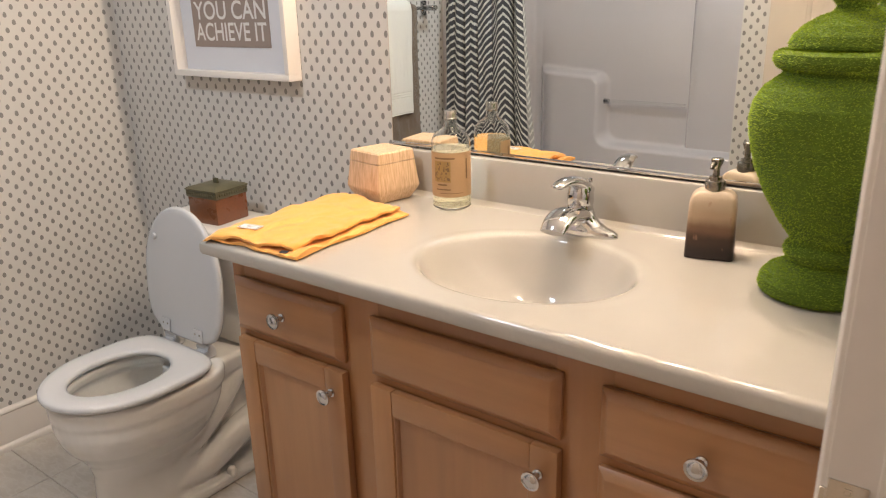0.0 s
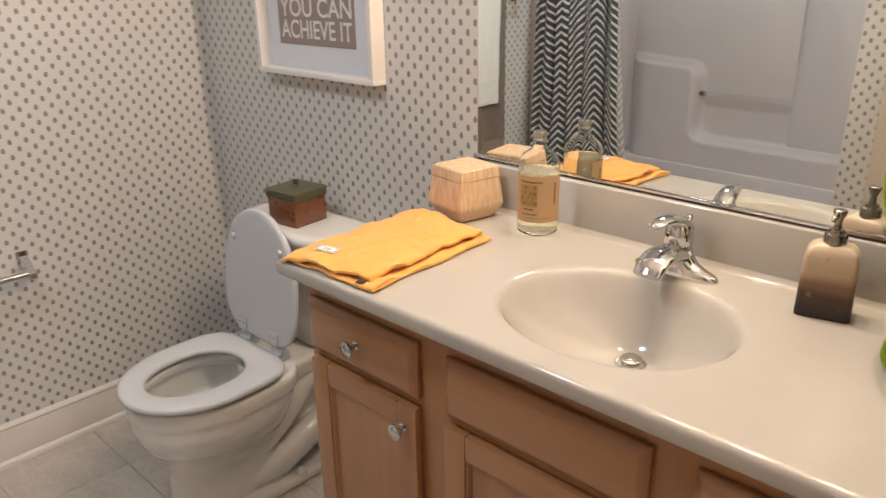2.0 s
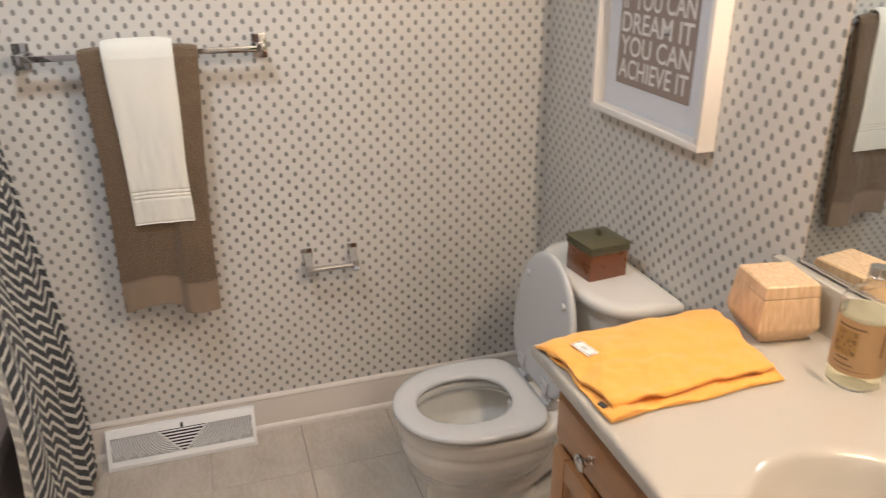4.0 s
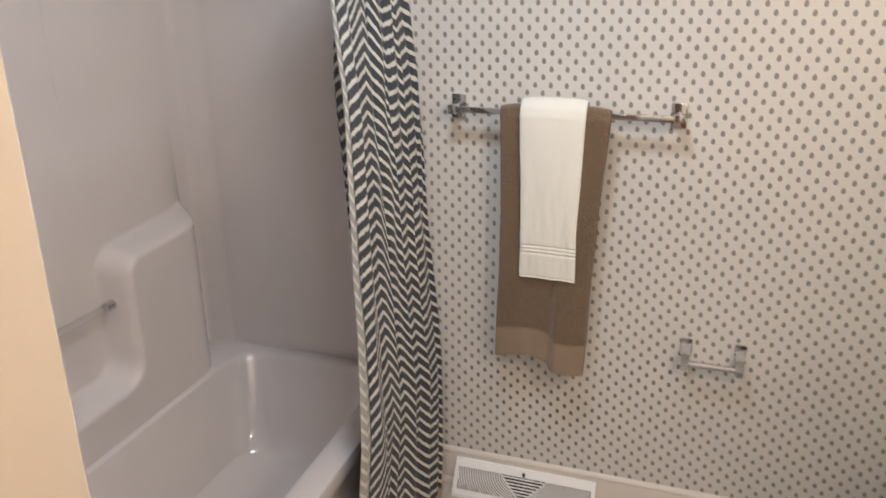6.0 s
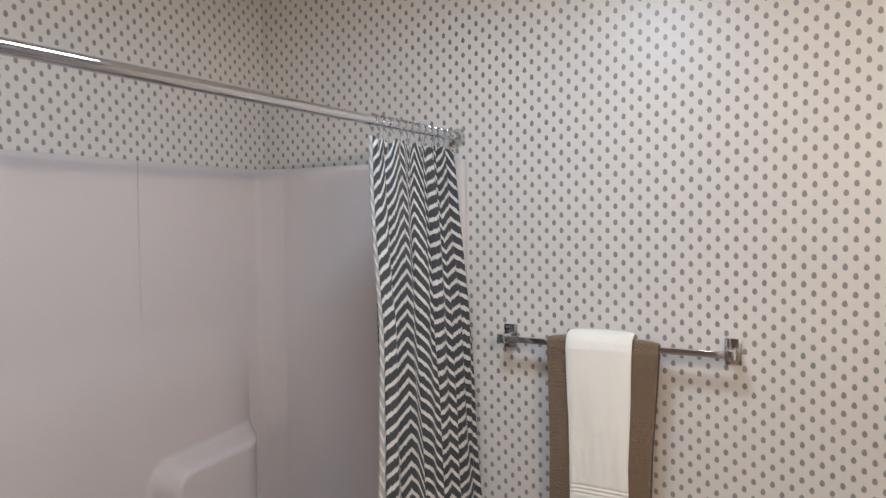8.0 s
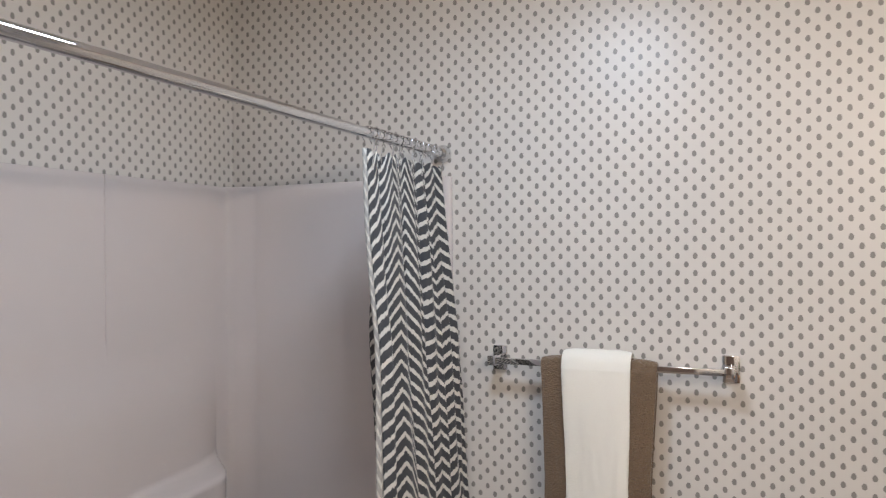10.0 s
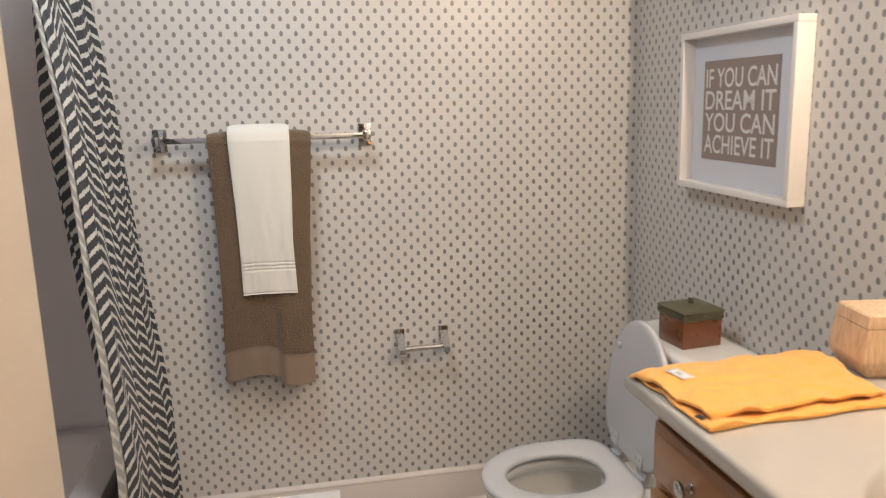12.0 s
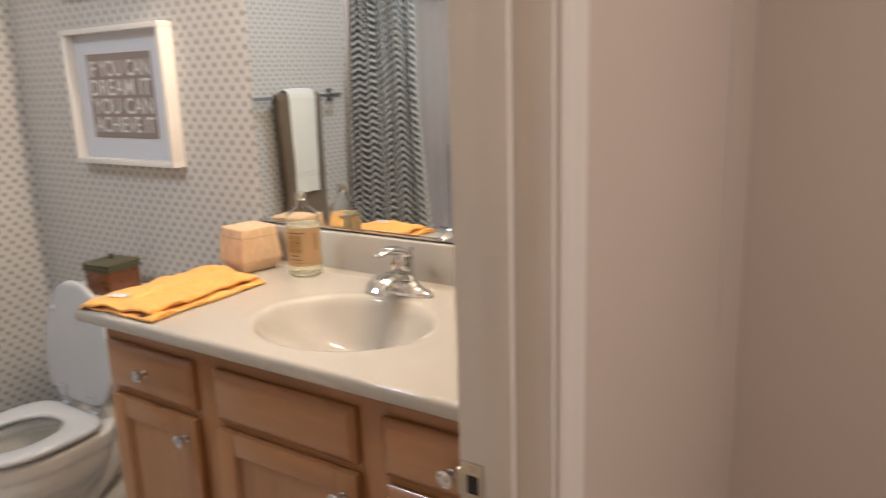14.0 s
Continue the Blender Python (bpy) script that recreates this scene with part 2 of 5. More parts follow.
MAPLE_UP, MAPLE_ACROSS = maple("maple_upright", (1.0, 1.0, 0.07)), maple("maple_across", (0.07, 1.0, 1.0))
MARBLE = surface("cultured_marble", (0.465, 0.43, 0.38), 0.10, var=0.035, scale=4, fine=30, bump=0.0, coat=0.15)
PORCELAIN = surface("porcelain", (0.74, 0.725, 0.695), 0.10, var=0.02, scale=4, fine=30, bump=0.0, coat=0.6)
SEAT = surface("white_seat_enamel", (0.55, 0.555, 0.565), 0.20, var=0.02, scale=6, fine=60, bump=0.01)
GELCOAT = surface("gelcoat", (0.635, 0.586, 0.570), 0.08, var=0.025, scale=2.5, fine=14, bump=0.04, distance=0.003, rough_var=0.02, coat=0.7)
CHROME = surface("chrome", (0.66, 0.66, 0.675), 0.045, 1.0, var=0.03, bump=0.0, rough_var=0.02)
GUNMETAL = surface("dark_nickel", (0.30, 0.265, 0.225), 0.26, 1.0, var=0.1, fine=300, bump=0.02)
NICKEL = surface("brushed_nickel", (0.60, 0.57, 0.53), 0.24, 1.0, var=0.06, fine=300, bump=0.02)
MIRROR, _t, _s = nodes_of("silvered_mirror")
_s.inputs["Base Color"].default_value, _s.inputs["Metallic"].default_value, _s.inputs["Roughness"].default_value = (0.84, 0.87, 0.86, 1), 1.0, 0.004
CURTAIN = chevron()
CURTAIN_BACK = chevron("chevron_cloth_reverse", ((0.26, 0.25, 0.235), (0.36, 0.345, 0.32)))
BROWN = terry("brown_terry", (0.190, 0.124, 0.070), 240, 0.007)
BROWN_BAND = surface("brown_woven_band", (0.25, 0.18, 0.125), 0.9, var=0.12, scale=30, fine=600, bump=0.4, sheen=0.3)
WHITE_T = terry("white_terry", (0.84, 0.82, 0.745), 520, 0.0010, 0.88, 0.96)
WHITE_BAND = surface("white_woven_band", (0.78, 0.755, 0.68), 0.85, var=0.05, scale=30, fine=700, bump=0.35, sheen=0.3)
YELLOW = terry("yellow_cloth", (0.92, 0.43, 0.082), 420, 0.0016, 0.8, 0.93)
MAT_BOARD = surface("mat_board", (0.66, 0.67, 0.71), 0.85, var=0.02, fine=300, bump=0.05)
FRAME_W = surface("white_frame_lacquer", (0.78, 0.74, 0.70), 0.35, var=0.02, fine=90, bump=0.04)
TAUPE = surface("taupe_print", (0.30, 0.235, 0.205), 0.7, var=0.06, fine=260, bump=0.02)
INK_W = surface("white_print", (0.72, 0.70, 0.68), 0.7, var=0.02)
COPPER = surface("rust_lacquer", (0.175, 0.055, 0.015), 0.28, var=0.5, scale=22, fine=140, bump=0.1, coat=0.5)
OLIVE = surface("olive_metal", (0.115, 0.105, 0.060), 0.42, 0.25, var=0.22, scale=25, fine=220, bump=0.25)
REEDED = striped_wood()
GLAZE = dip_glaze()
CLEAR = glass("clear_plastic", (0.99, 0.99, 0.985), 0.0, 1.17)
LIQUID = glass("pale_soap", (0.95, 0.90, 0.68), 0.0, 1.12)
LIQUID.node_tree.nodes["Principled BSDF"].inputs["Transmission Weight"].default_value = 0.86
LABEL = surface("kraft_label", (0.46, 0.29, 0.15), 0.6, var=0.08, fine=260, bump=0.05)
LABEL_INK = surface("brown_ink", (0.20, 0.115, 0.05), 0.6, var=0.1)
LABEL_GOLD = surface("ochre_ink", (0.36, 0.22, 0.075), 0.6, var=0.15)
MOSS = moss_blades()
MOSS_CORE = surface("moss_core", (0.075, 0.125, 0.005), 0.95, var=0.3, scale=40, fine=400, bump=0.6, distance=0.003)
WHITE_METAL = surface("white_enamelled_steel", (0.82, 0.81, 0.80), 0.35, var=0.03, fine=80, bump=0.03)
# near-black: shade painted in holes, and parts that are dark themselves
DARK = surface("hole_shade_and_dark_parts", (0.03, 0.028, 0.026), 0.8, var=0.1)
WATER = glass("water", (0.80, 0.83, 0.81), 0.0, 1.33)
BLACK_INK = surface("black_ink", (0.025, 0.025, 0.03), 0.7, var=0.1)
TAG_WHITE = surface("white_tag", (0.76, 0.76, 0.76), 0.7, var=0.03, fine=400, bump=0.1)
GLOBE, _t, _s = nodes_of("lit_opal_glass")
_s.inputs["Base Color"].default_value = (0.9, 0.9, 0.88, 1)
_s.inputs["Emission Color"].default_value, _s.inputs["Emission Strength"].default_value = (1.0, 0.95, 0.93, 1), 6.0
GLOBE_WARM, _t, _s = nodes_of("lit_warm_opal_glass")
_s.inputs["Base Color"].default_value = (0.9, 0.86, 0.8, 1)
_s.inputs["Emission Color"].default_value, _s.inputs["Emission Strength"].default_value = (1.0, 0.74, 0.50, 1), 6.0


# ---------------------------------------------------------------- building helpers
def finish(name, bm, material, sharp=38):
    mesh = bpy.data.meshes.new(name)
    bmesh.ops.recalc_face_normals(bm, faces=bm.faces)
    bm.to_mesh(mesh)
    bm.free()
    for m in material if isinstance(material, (list, tuple)) else [material]:
        mesh.materials.append(m)
    mesh.polygons.foreach_set("use_smooth", [True] * len(mesh.polygons))
    mesh.set_sharp_from_angle(angle=radians(sharp))
    return mesh


def part(name, bm, material, parent=None, label="", sharp=38):
    ob = new(name, finish(name, bm, material, sharp))
    ob.parent = parent
    return tagged(ob, label) if label else ob


def thing(name, place, label, category, group="", turn=0.0):
    ob = new(name)
    ob.empty_display_size = 0.05
    ob.matrix_world = pose(*place, 0, 0, turn)
    return tagged(ob, label, category, group)


def structure(name, bm, material, label="", category=""):
    return tagged(part(name, bm, material), label, category, kind="structure")


def box(x0, x1, y0, y1, z0, z1, bevel=0.0, segments=2, bm=None):
    own = bmesh.new()
    bmesh.ops.create_cube(own, size=1)
    for v in own.verts:
        v.co = ((x0 + x1) / 2 + v.co.x * (x1 - x0), (y0 + y1) / 2 + v.co.y * (y1 - y0), (z0 + z1) / 2 + v.co.z * (z1 - z0))
    if bevel:
        bmesh.ops.bevel(own, geom=own.edges[:], offset=bevel, segments=segments, profile=0.6, affect="EDGES")
    return join(bm, own)


def join(bm, own):
    """Adds own to bm, or gives own back where there is none yet."""
    if bm is None:
        return own
    mesh = bpy.data.meshes.new("scratch")
    own.to_mesh(mesh)
    own.free()
    bm.from_mesh(mesh)
    bpy.data.meshes.remove(mesh)
    return bm


def loft(rings, close_ends=True, cyclic=True, bm=None):
    own = bmesh.new()
    made = [[own.verts.new(p) for p in ring] for ring in rings]
    n = len(made[0])
    for a, b in zip(made, made[1:]):
        for i in range(n if cyclic else n - 1):
            own.faces.new((a[i], a[(i + 1) % n], b[(i + 1) % n], b[i]))
    if close_ends:
        own.faces.new(made[0][::-1])
        own.faces.new(made[-1])
    return join(bm, own)


def lathe(profile, n=32, centre=(0, 0), bm=None, close=True):
    """A body of revolution about z: profile of (radius, z)."""
    rings = [[(centre[0] + r * math.cos(2 * math.pi * i / n), centre[1] + r * math.sin(2 * math.pi * i / n), z) for i in range(n)] for r, z in profile]
    return loft(rings, close, bm=bm)


def tube(points, radius, n=12, bm=None):
    """A round bar along points; radius a number or one for each point."""
    points = [Vector(p) for p in points]
    rings = []
    side = None
    for i, p in enumerate(points):
        ahead = (points[min(i + 1, len(points) - 1)] - points[max(i - 1, 0)]).normalized()
        if side is None:
            side = ahead.orthogonal().normalized()
        side = (side - ahead * side.dot(ahead)).normalized()
        up = ahead.cross(side)
        r = radius if isinstance(radius, (int, float)) else radius[i]
        rings.append([p + (side * math.cos(2 * math.pi * k / n) + up * math.sin(2 * math.pi * k / n)) * r for k in range(n)])
    return loft(rings, bm=bm)


def along(points, steps=6):
    """A smooth line through points (Catmull-Rom)."""
    points = [Vector(p) for p in points]
    ends = [2 * points[0] - points[1], *points, 2 * points[-1] - points[-2]]
    out = []
    for a, b, c, d in zip(ends, ends[1:], ends[2:], ends[3:]):
        for k in range(steps):
            t = k / steps
            out.append(0.5 * (2 * b + (c - a) * t + (2 * a - 5 * b + 4 * c - d) * t * t + (3 * b - a - 3 * c + d) * t ** 3))
    return out + [points[-1]]


def oval(cx, cy, rx, ry, z, n=48, power=2.0):
    out = []
    for i in range(n):
        a = 2 * math.pi * i / n
        c, s = math.cos(a), math.sin(a)
        out.append((cx + rx * math.copysign(abs(c) ** (2 / power), c), cy + ry * math.copysign(abs(s) ** (2 / power), s), z))
    return out


def words(name, text, size, m, material, parent, label="", depth=0.0004, align="CENTER", stretch=1.0):
    """Lettering as a mesh."""
    curve = bpy.data.curves.new(name, "FONT")
    curve.body, curve.size, curve.extrude, curve.align_x, curve.align_y = text, size, depth, align, "CENTER"
    curve.offset = size * 0.012
    scratch = new("scratch", curve)
    bpy.context.view_layer.update()
    mesh = bpy.data.meshes.new_from_object(scratch.evaluated_get(bpy.context.evaluated_depsgraph_get()))
    bpy.data.objects.remove(scratch)
    mesh.transform(Matrix.Diagonal((stretch, 1, 1, 1)))
    mesh.materials.clear()
    mesh.materials.append(material)
    ob = new(name, mesh)
    ob.parent = parent
    ob.matrix_basis = m
    return tagged(ob, label) if label else ob


# ---------------------------------------------------------------- the room
TOP = 2.44          # ceiling
EAST = 2.31         # room face of the door wall
BACK = -2.455       # wall behind the tub
TUB_END = 1.510     # far end of the tub recess
NIB = -1.510        # wall beside the tub
FLANGE = -1.675     # front of the surround
LATCH, HINGE = -0.752, -1.452  # door opening


def wall(name, x0, x1, y0, y1, z0, z1, papered, label):
    """A solid wall, papered on the faces that look the given ways, painted beige elsewhere."""
    bm = box(x0, x1, y0, y1, z0, z1)
    bmesh.ops.recalc_face_normals(bm, faces=bm.faces)
    for f in bm.faces:
        f.material_index = 0 if any(f.normal.dot(Vector(d)) > 0.9 for d in papered) else 1
    return structure(name, bm, [PAPER, BEIGE], label, "wall")


wall("wall_west", -0.12, 0.0, BACK - 0.12, 0.12, 0, TOP, [(1, 0, 0)], "wall with off-white dotted wallpaper behind towel bar")
north_bm = box(0.0, 1.170, 0.0, 0.12, 0, TOP)
box(1.170, EAST + 0.115, 0.0, 0.12, 0, 0.872, bm=north_bm)
box(1.170, EAST + 0.115, 0.0, 0.12, 1.934, TOP, bm=north_bm)
box(1.170, EAST + 0.115, 0.0115, 0.12, 0.872, 1.934, bm=north_bm)
bmesh.ops.recalc_face_normals(north_bm, faces=north_bm.faces)
for f in north_bm.faces:
    f.material_index = 0 if f.normal.y < -0.9 else 1
structure("wall_north", north_bm, [PAPER, BEIGE], "wall with off-white dotted wallpaper behind vanity and toilet", "wall")
wall("wall_south", 0.0, TUB_END + 0.1, BACK - 0.12, BACK, 0, TOP, [(0, 1, 0)], "dotted wallpaper wall above the tub surround")
wall("wall_nib", TUB_END - 0.002, EAST + 0.115, BACK - 0.12, NIB, 0, TOP, [(0, 1, 0), (-1, 0, 0)], "dotted wallpaper wall beside the tub, behind the open door")
wall("wall_east_latch", EAST, EAST + 0.115, LATCH + 0.02, 0.0, 0, TOP, [(-1, 0, 0)], "wall at the end of the vanity")
wall("wall_east_hinge", EAST, EAST + 0.115, NIB, HINGE - 0.02, 0, TOP, [(-1, 0, 0)], "narrow wall behind the door hinges")
wall("wall_east_head", EAST, EAST + 0.115, HINGE - 0.02, LATCH + 0.02, 2.06, TOP, [(-1, 0, 0)], "wall over the doorway")
structure("ceiling", box(-0.12, EAST + 0.115, BACK - 0.12, 0.12, TOP, TOP + 0.1), CEILING, "plain white painted ceiling", "ceiling")

# hall outside the door
wall("hall_wall_north", EAST + 0.115, 6.6, 0.20, 0.32, 0, TOP, [], "beige painted hall wall")
wall("hall_wall_return", EAST + 0.0, EAST + 0.115, 0.12, 0.32, 0, TOP, [], "beige painted end of the hall wall")
wall("hall_wall_east", 6.6, 6.72, -3.2, 0.32, 0, TOP, [], "beige painted hall wall")
wall("hall_wall_south", EAST + 0.115, 6.6, -3.2, -3.08, 0, TOP, [], "beige painted hall wall")
wall("hall_wall_west", EAST, EAST + 0.115, -3.2, BACK - 0.12, 0, TOP, [], "beige painted hall wall")
structure("hall_floor", box(EAST + 0.115, 6.6, -3.08, 0.20, -0.1, 0.0), CARPET, "beige hall carpet", "floor")
structure("hall_ceiling", box(EAST + 0.115, 6.6, -3.08, 0.20, TOP, TOP + 0.1), CEILING, "plain white hall ceiling", "ceiling")


def moulding(name, profile, start, end, inward, material, label, category="baseboard"):
    """A moulding that runs from start to end on the plan; profile of (out from the wall, up)."""
    rings = [[(p[0] + inward[0] * o, p[1] + inward[1] * o, z) for o, z in profile] for p in (start, end)]
    return structure(name, loft(rings), material, label, category)


SKIRT = [(0.0, 0.0), (0.024, 0.0), (0.024, 0.010), (0.020, 0.019), (0.013, 0.023), (0.012, 0.115), (0.010, 0.120), (0.013, 0.124), (0.012, 0.130), (0.006, 0.136), (0.0, 0.138)]
moulding("baseboard", SKIRT, (0, -0.0), (0, FLANGE + 0.02), (1, 0), PAINT, "white painted moulded baseboard under dotted wallpaper")
moulding("baseboard", SKIRT, (0.024, 0), (1.15, 0), (0, -1), PAINT, "white painted moulded baseboard behind the toilet")
moulding("baseboard", SKIRT, (TUB_END + 0.03, NIB), (EAST, NIB), (0, 1), PAINT, "white painted moulded baseboard behind the door")
moulding("baseboard", SKIRT, (EAST + 0.115, 0.2), (6.6, 0.2), (0, -1), PAINT, "white painted hall baseboard")

# doorway: lining, stop, casings, strike plate
for y0, y1, s in ((LATCH, LATCH + 0.02, -1), (HINGE - 0.02, HINGE, 1)):
    structure("door_jamb", box(EAST - 0.004, EAST + 0.119, y0, y1, 0, 2.06, 0.0015), PAINT, "white painted door jamb", "door frame")
    edge = y0 if s < 0 else y1
    structure("door_stop", box(EAST + 0.036, EAST + 0.074, min(edge, edge + s * 0.011), max(edge, edge + s * 0.011), 0, 2.04, 0.003), PAINT, "white painted door stop", "door frame")
structure("door_head", box(EAST - 0.004, EAST + 0.119, HINGE, LATCH, 2.04, 2.06, 0.0015), PAINT, "white painted head of the doorway", "door frame")
CASING = [(0.0, 0.0), (0.009, 0.0), (0.013, 0.006), (0.013, 0.014), (0.010, 0.018), (0.011, 0.034), (0.016, 0.042), (0.016, 0.052), (0.011, 0.057), (0.0, 0.057)]


def casing(x, out, y, away):
    rings = [[(x + out * o, y + away * u, z) for o, u in CASING] for z in (0.0, 2.10)]
    structure("door_casing", loft(rings), PAINT, "white moulded door casing", "door frame")


casing(EAST + 0.115, 1, LATCH + 0.008, 1)
casing(EAST + 0.115, 1, HINGE - 0.008, -1)
casing(EAST, -1, LATCH + 0.008, 1)
casing(EAST, -1, HINGE - 0.008, -1)
for x, out in ((EAST + 0.115, 1), (EAST, -1)):
    rings = [[(x + out * o, y, 2.045 + u) for o, u in CASING] for y in (HINGE - 0.064, LATCH + 0.064)]
    structure("door_casing", loft(rings), PAINT, "white moulded door casing", "door frame")
strike = tagged(new("strike_plate"), "brushed nickel strike plate let into the door jamb", "strike plate")
strike.matrix_world = pose(EAST + 0.014, LATCH - 0.0012, 0.892)
bm = box(-0.016, 0.016, -0.0008, 0.0012, -0.029, 0.029, 0.0005)
box(-0.022, -0.015, -0.0008, 0.003, -0.018, 0.018, 0.0008, bm=bm)
part("plate", bm, NICKEL, strike)
# the plate is not cut: a dark patch paints the hole's shade
part("latch_hole_shade", box(-0.007, 0.008, -0.0014, -0.0006, -0.012, 0.012), DARK, strike, "dark patch painting the shade inside the latch hole")
for z in (-0.021, 0.021):
    part("screw", box(-0.003, 0.003, -0.0017, -0.0006, z - 0.003, z + 0.003, 0.0008), NICKEL, strike)

# ---------------------------------------------------------------- the open door
DOOR_W = 0.684
door = thing("door_1", (2.321, -1.447, 0.0), "cream painted panelled door standing open into the bathroom", "door", turn=math.degrees(math.atan2(0.068, -0.680)))
tagged(door, kind="structure")


def door_leaf():
    """Local x runs from the hinges to the free edge; local +y is the far side, -y the side towards the camera."""
    stile, mid = 0.112, 0.075
    rails = [(0.012, 0.22), (0.87, 1.02), (1.60, 1.70), (1.93, 2.032)]
    half = 0.0175
    bm = box(0, stile, -half, half, 0.012, 2.032, 0.002)
    box(DOOR_W - stile, DOOR_W, -half, half, 0.012, 2.032, 0.002, bm=bm)
    box(DOOR_W / 2 - mid / 2, DOOR_W / 2 + mid / 2, -half + 0.0005, half - 0.0005, 0.05, 2.0, bm=bm)
    for z0, z1 in rails:
        box(stile - 0.001, DOOR_W - stile + 0.001, -half + 0.0003, half - 0.0003, z0, z1, bm=bm)
    part("leaf_frame", bm, DOOR_PAINT, door)
    for (_, z0), (z1, _) in zip(rails, rails[1:]):
        for x0, x1 in ((stile, DOOR_W / 2 - mid / 2), (DOOR_W / 2 + mid / 2, DOOR_W - stile)):
            steps = [(0.0, half), (0.008, half - 0.004), (0.014, half - 0.010), (0.026, half - 0.010), (0.046, half - 0.003), (0.05, half - 0.003)]
            bm = None
            for s in (-1, 1):
                rings = [[(x0 + o, s * d, z0 + o), (x1 - o, s * d, z0 + o), (x1 - o, s * d, z1 - o), (x0 + o, s * d, z1 - o)] for o, d in steps]
                own = bmesh.new()
                made = [[own.verts.new(p) for p in r] for r in rings]
                for a, b in zip(made, made[1:]):
                    for i in range(4):
                        own.faces.new((a[i], a[(i + 1) % 4], b[(i + 1) % 4], b[i]))
                own.faces.new(made[-1])
                bm = join(bm, own)
            part("panel", bm, DOOR_PAINT, door, sharp=20)
    for s in (-1, 1):
        knob = part("door_knob", tube([(DOOR_W - 0.062, s * half, 0.94), (DOOR_W - 0.062, s * (half + 0.006), 0.94), (DOOR_W - 0.062, s * (half + 0.007), 0.94), (DOOR_W - 0.062, s * (half + 0.028), 0.94), (DOOR_W - 0.062, s * (half + 0.036), 0.94), (DOOR_W - 0.062, s * (half + 0.050), 0.94), (DOOR_W - 0.062, s * (half + 0.058), 0.94), (DOOR_W - 0.062, s * (half + 0.060), 0.94)],
                                      [0.031, 0.030, 0.012, 0.011, 0.022, 0.027, 0.020, 0.008], 24), NICKEL, door, "brushed nickel round knob")
    part("latch_plate", box(DOOR_W - 0.0005, DOOR_W + 0.001, -0.012, 0.012, 0.912, 0.968, 0.0004), NICKEL, door, "brushed nickel latch plate")
    for z in (0.25, 1.05, 1.85):
        part("hinge", tube([(-0.006, -half - 0.004, z - 0.045), (-0.006, -half - 0.004, z + 0.045)], 0.006, 10), NICKEL, door, "brushed nickel hinge barrel")


door_leaf()

# ---------------------------------------------------------------- tub and surround in one moulded piece
tub = thing("bathtub_surround", (0, 0, 0), "glossy white one-piece fibreglass bathtub with moulded shower surround", "bathtub")
RIM, APRON, LIP = 0.43, -1.660, -2.290
T0, T1, TB, TH = 0.030, TUB_END - 0.028, -2.438, 1.808


def rounded(x0, x1, y0, y1, r, z, n=8):
    out = []
    for cx, cy, a0 in ((x1 - r, y1 - r, 0), (x0 + r, y1 - r, 90), (x0 + r, y0 + r, 180), (x1 - r, y0 + r, 270)):
        for k in range(n + 1):
            a = radians(a0 + 90 * k / n)
            out.append((cx + r * math.cos(a), cy + r * math.sin(a), z))
    return out


rings = [rounded(T0 - 0.02, T1 + 0.02, LIP - 0.145, APRON, 0.004, 0.0),
         rounded(T0 - 0.02, T1 + 0.02, LIP - 0.145, APRON - 0.012, 0.004, 0.04),
         rounded(T0 - 0.02, T1 + 0.02, LIP - 0.145, APRON - 0.012, 0.004, RIM - 0.06),
         rounded(T0 - 0.02, T1 + 0.02, LIP - 0.145, APRON, 0.004, RIM - 0.045),
         rounded(T0 - 0.02, T1 + 0.02, LIP - 0.145, APRON, 0.006, RIM - 0.012),
         rounded(T0 - 0.016, T1 + 0.016, LIP - 0.141, APRON - 0.004, 0.01, RIM - 0.003),
         rounded(T0 - 0.012, T1 + 0.012, LIP - 0.135, APRON - 0.012, 0.012, RIM),
         rounded(T0 + 0.035, T1 - 0.035, LIP + 0.0, APRON - 0.078, 0.09, RIM),
         rounded(T0 + 0.045, T1 - 0.045, LIP + 0.01, APRON - 0.088, 0.10, RIM - 0.006),
         rounded(T0 + 0.055, T1 - 0.05, LIP + 0.018, APRON - 0.095, 0.11, RIM - 0.03),
         rounded(T0 + 0.12, T1 - 0.09, LIP + 0.045, APRON - 0.125, 0.12, 0.20),
         rounded(T0 + 0.16, T1 - 0.12, LIP + 0.065, APRON - 0.15, 0.12, 0.125),
         rounded(T0 + 0.21, T1 - 0.16, LIP + 0.11, APRON - 0.19, 0.10, 0.10),
         rounded(T0 + 0.40, T1 - 0.40, LIP + 0.25, APRON - 0.30, 0.03, 0.095)]
part("tub_basin", loft(rings), GELCOAT, tub, "glossy white tub basin with rolled rim")


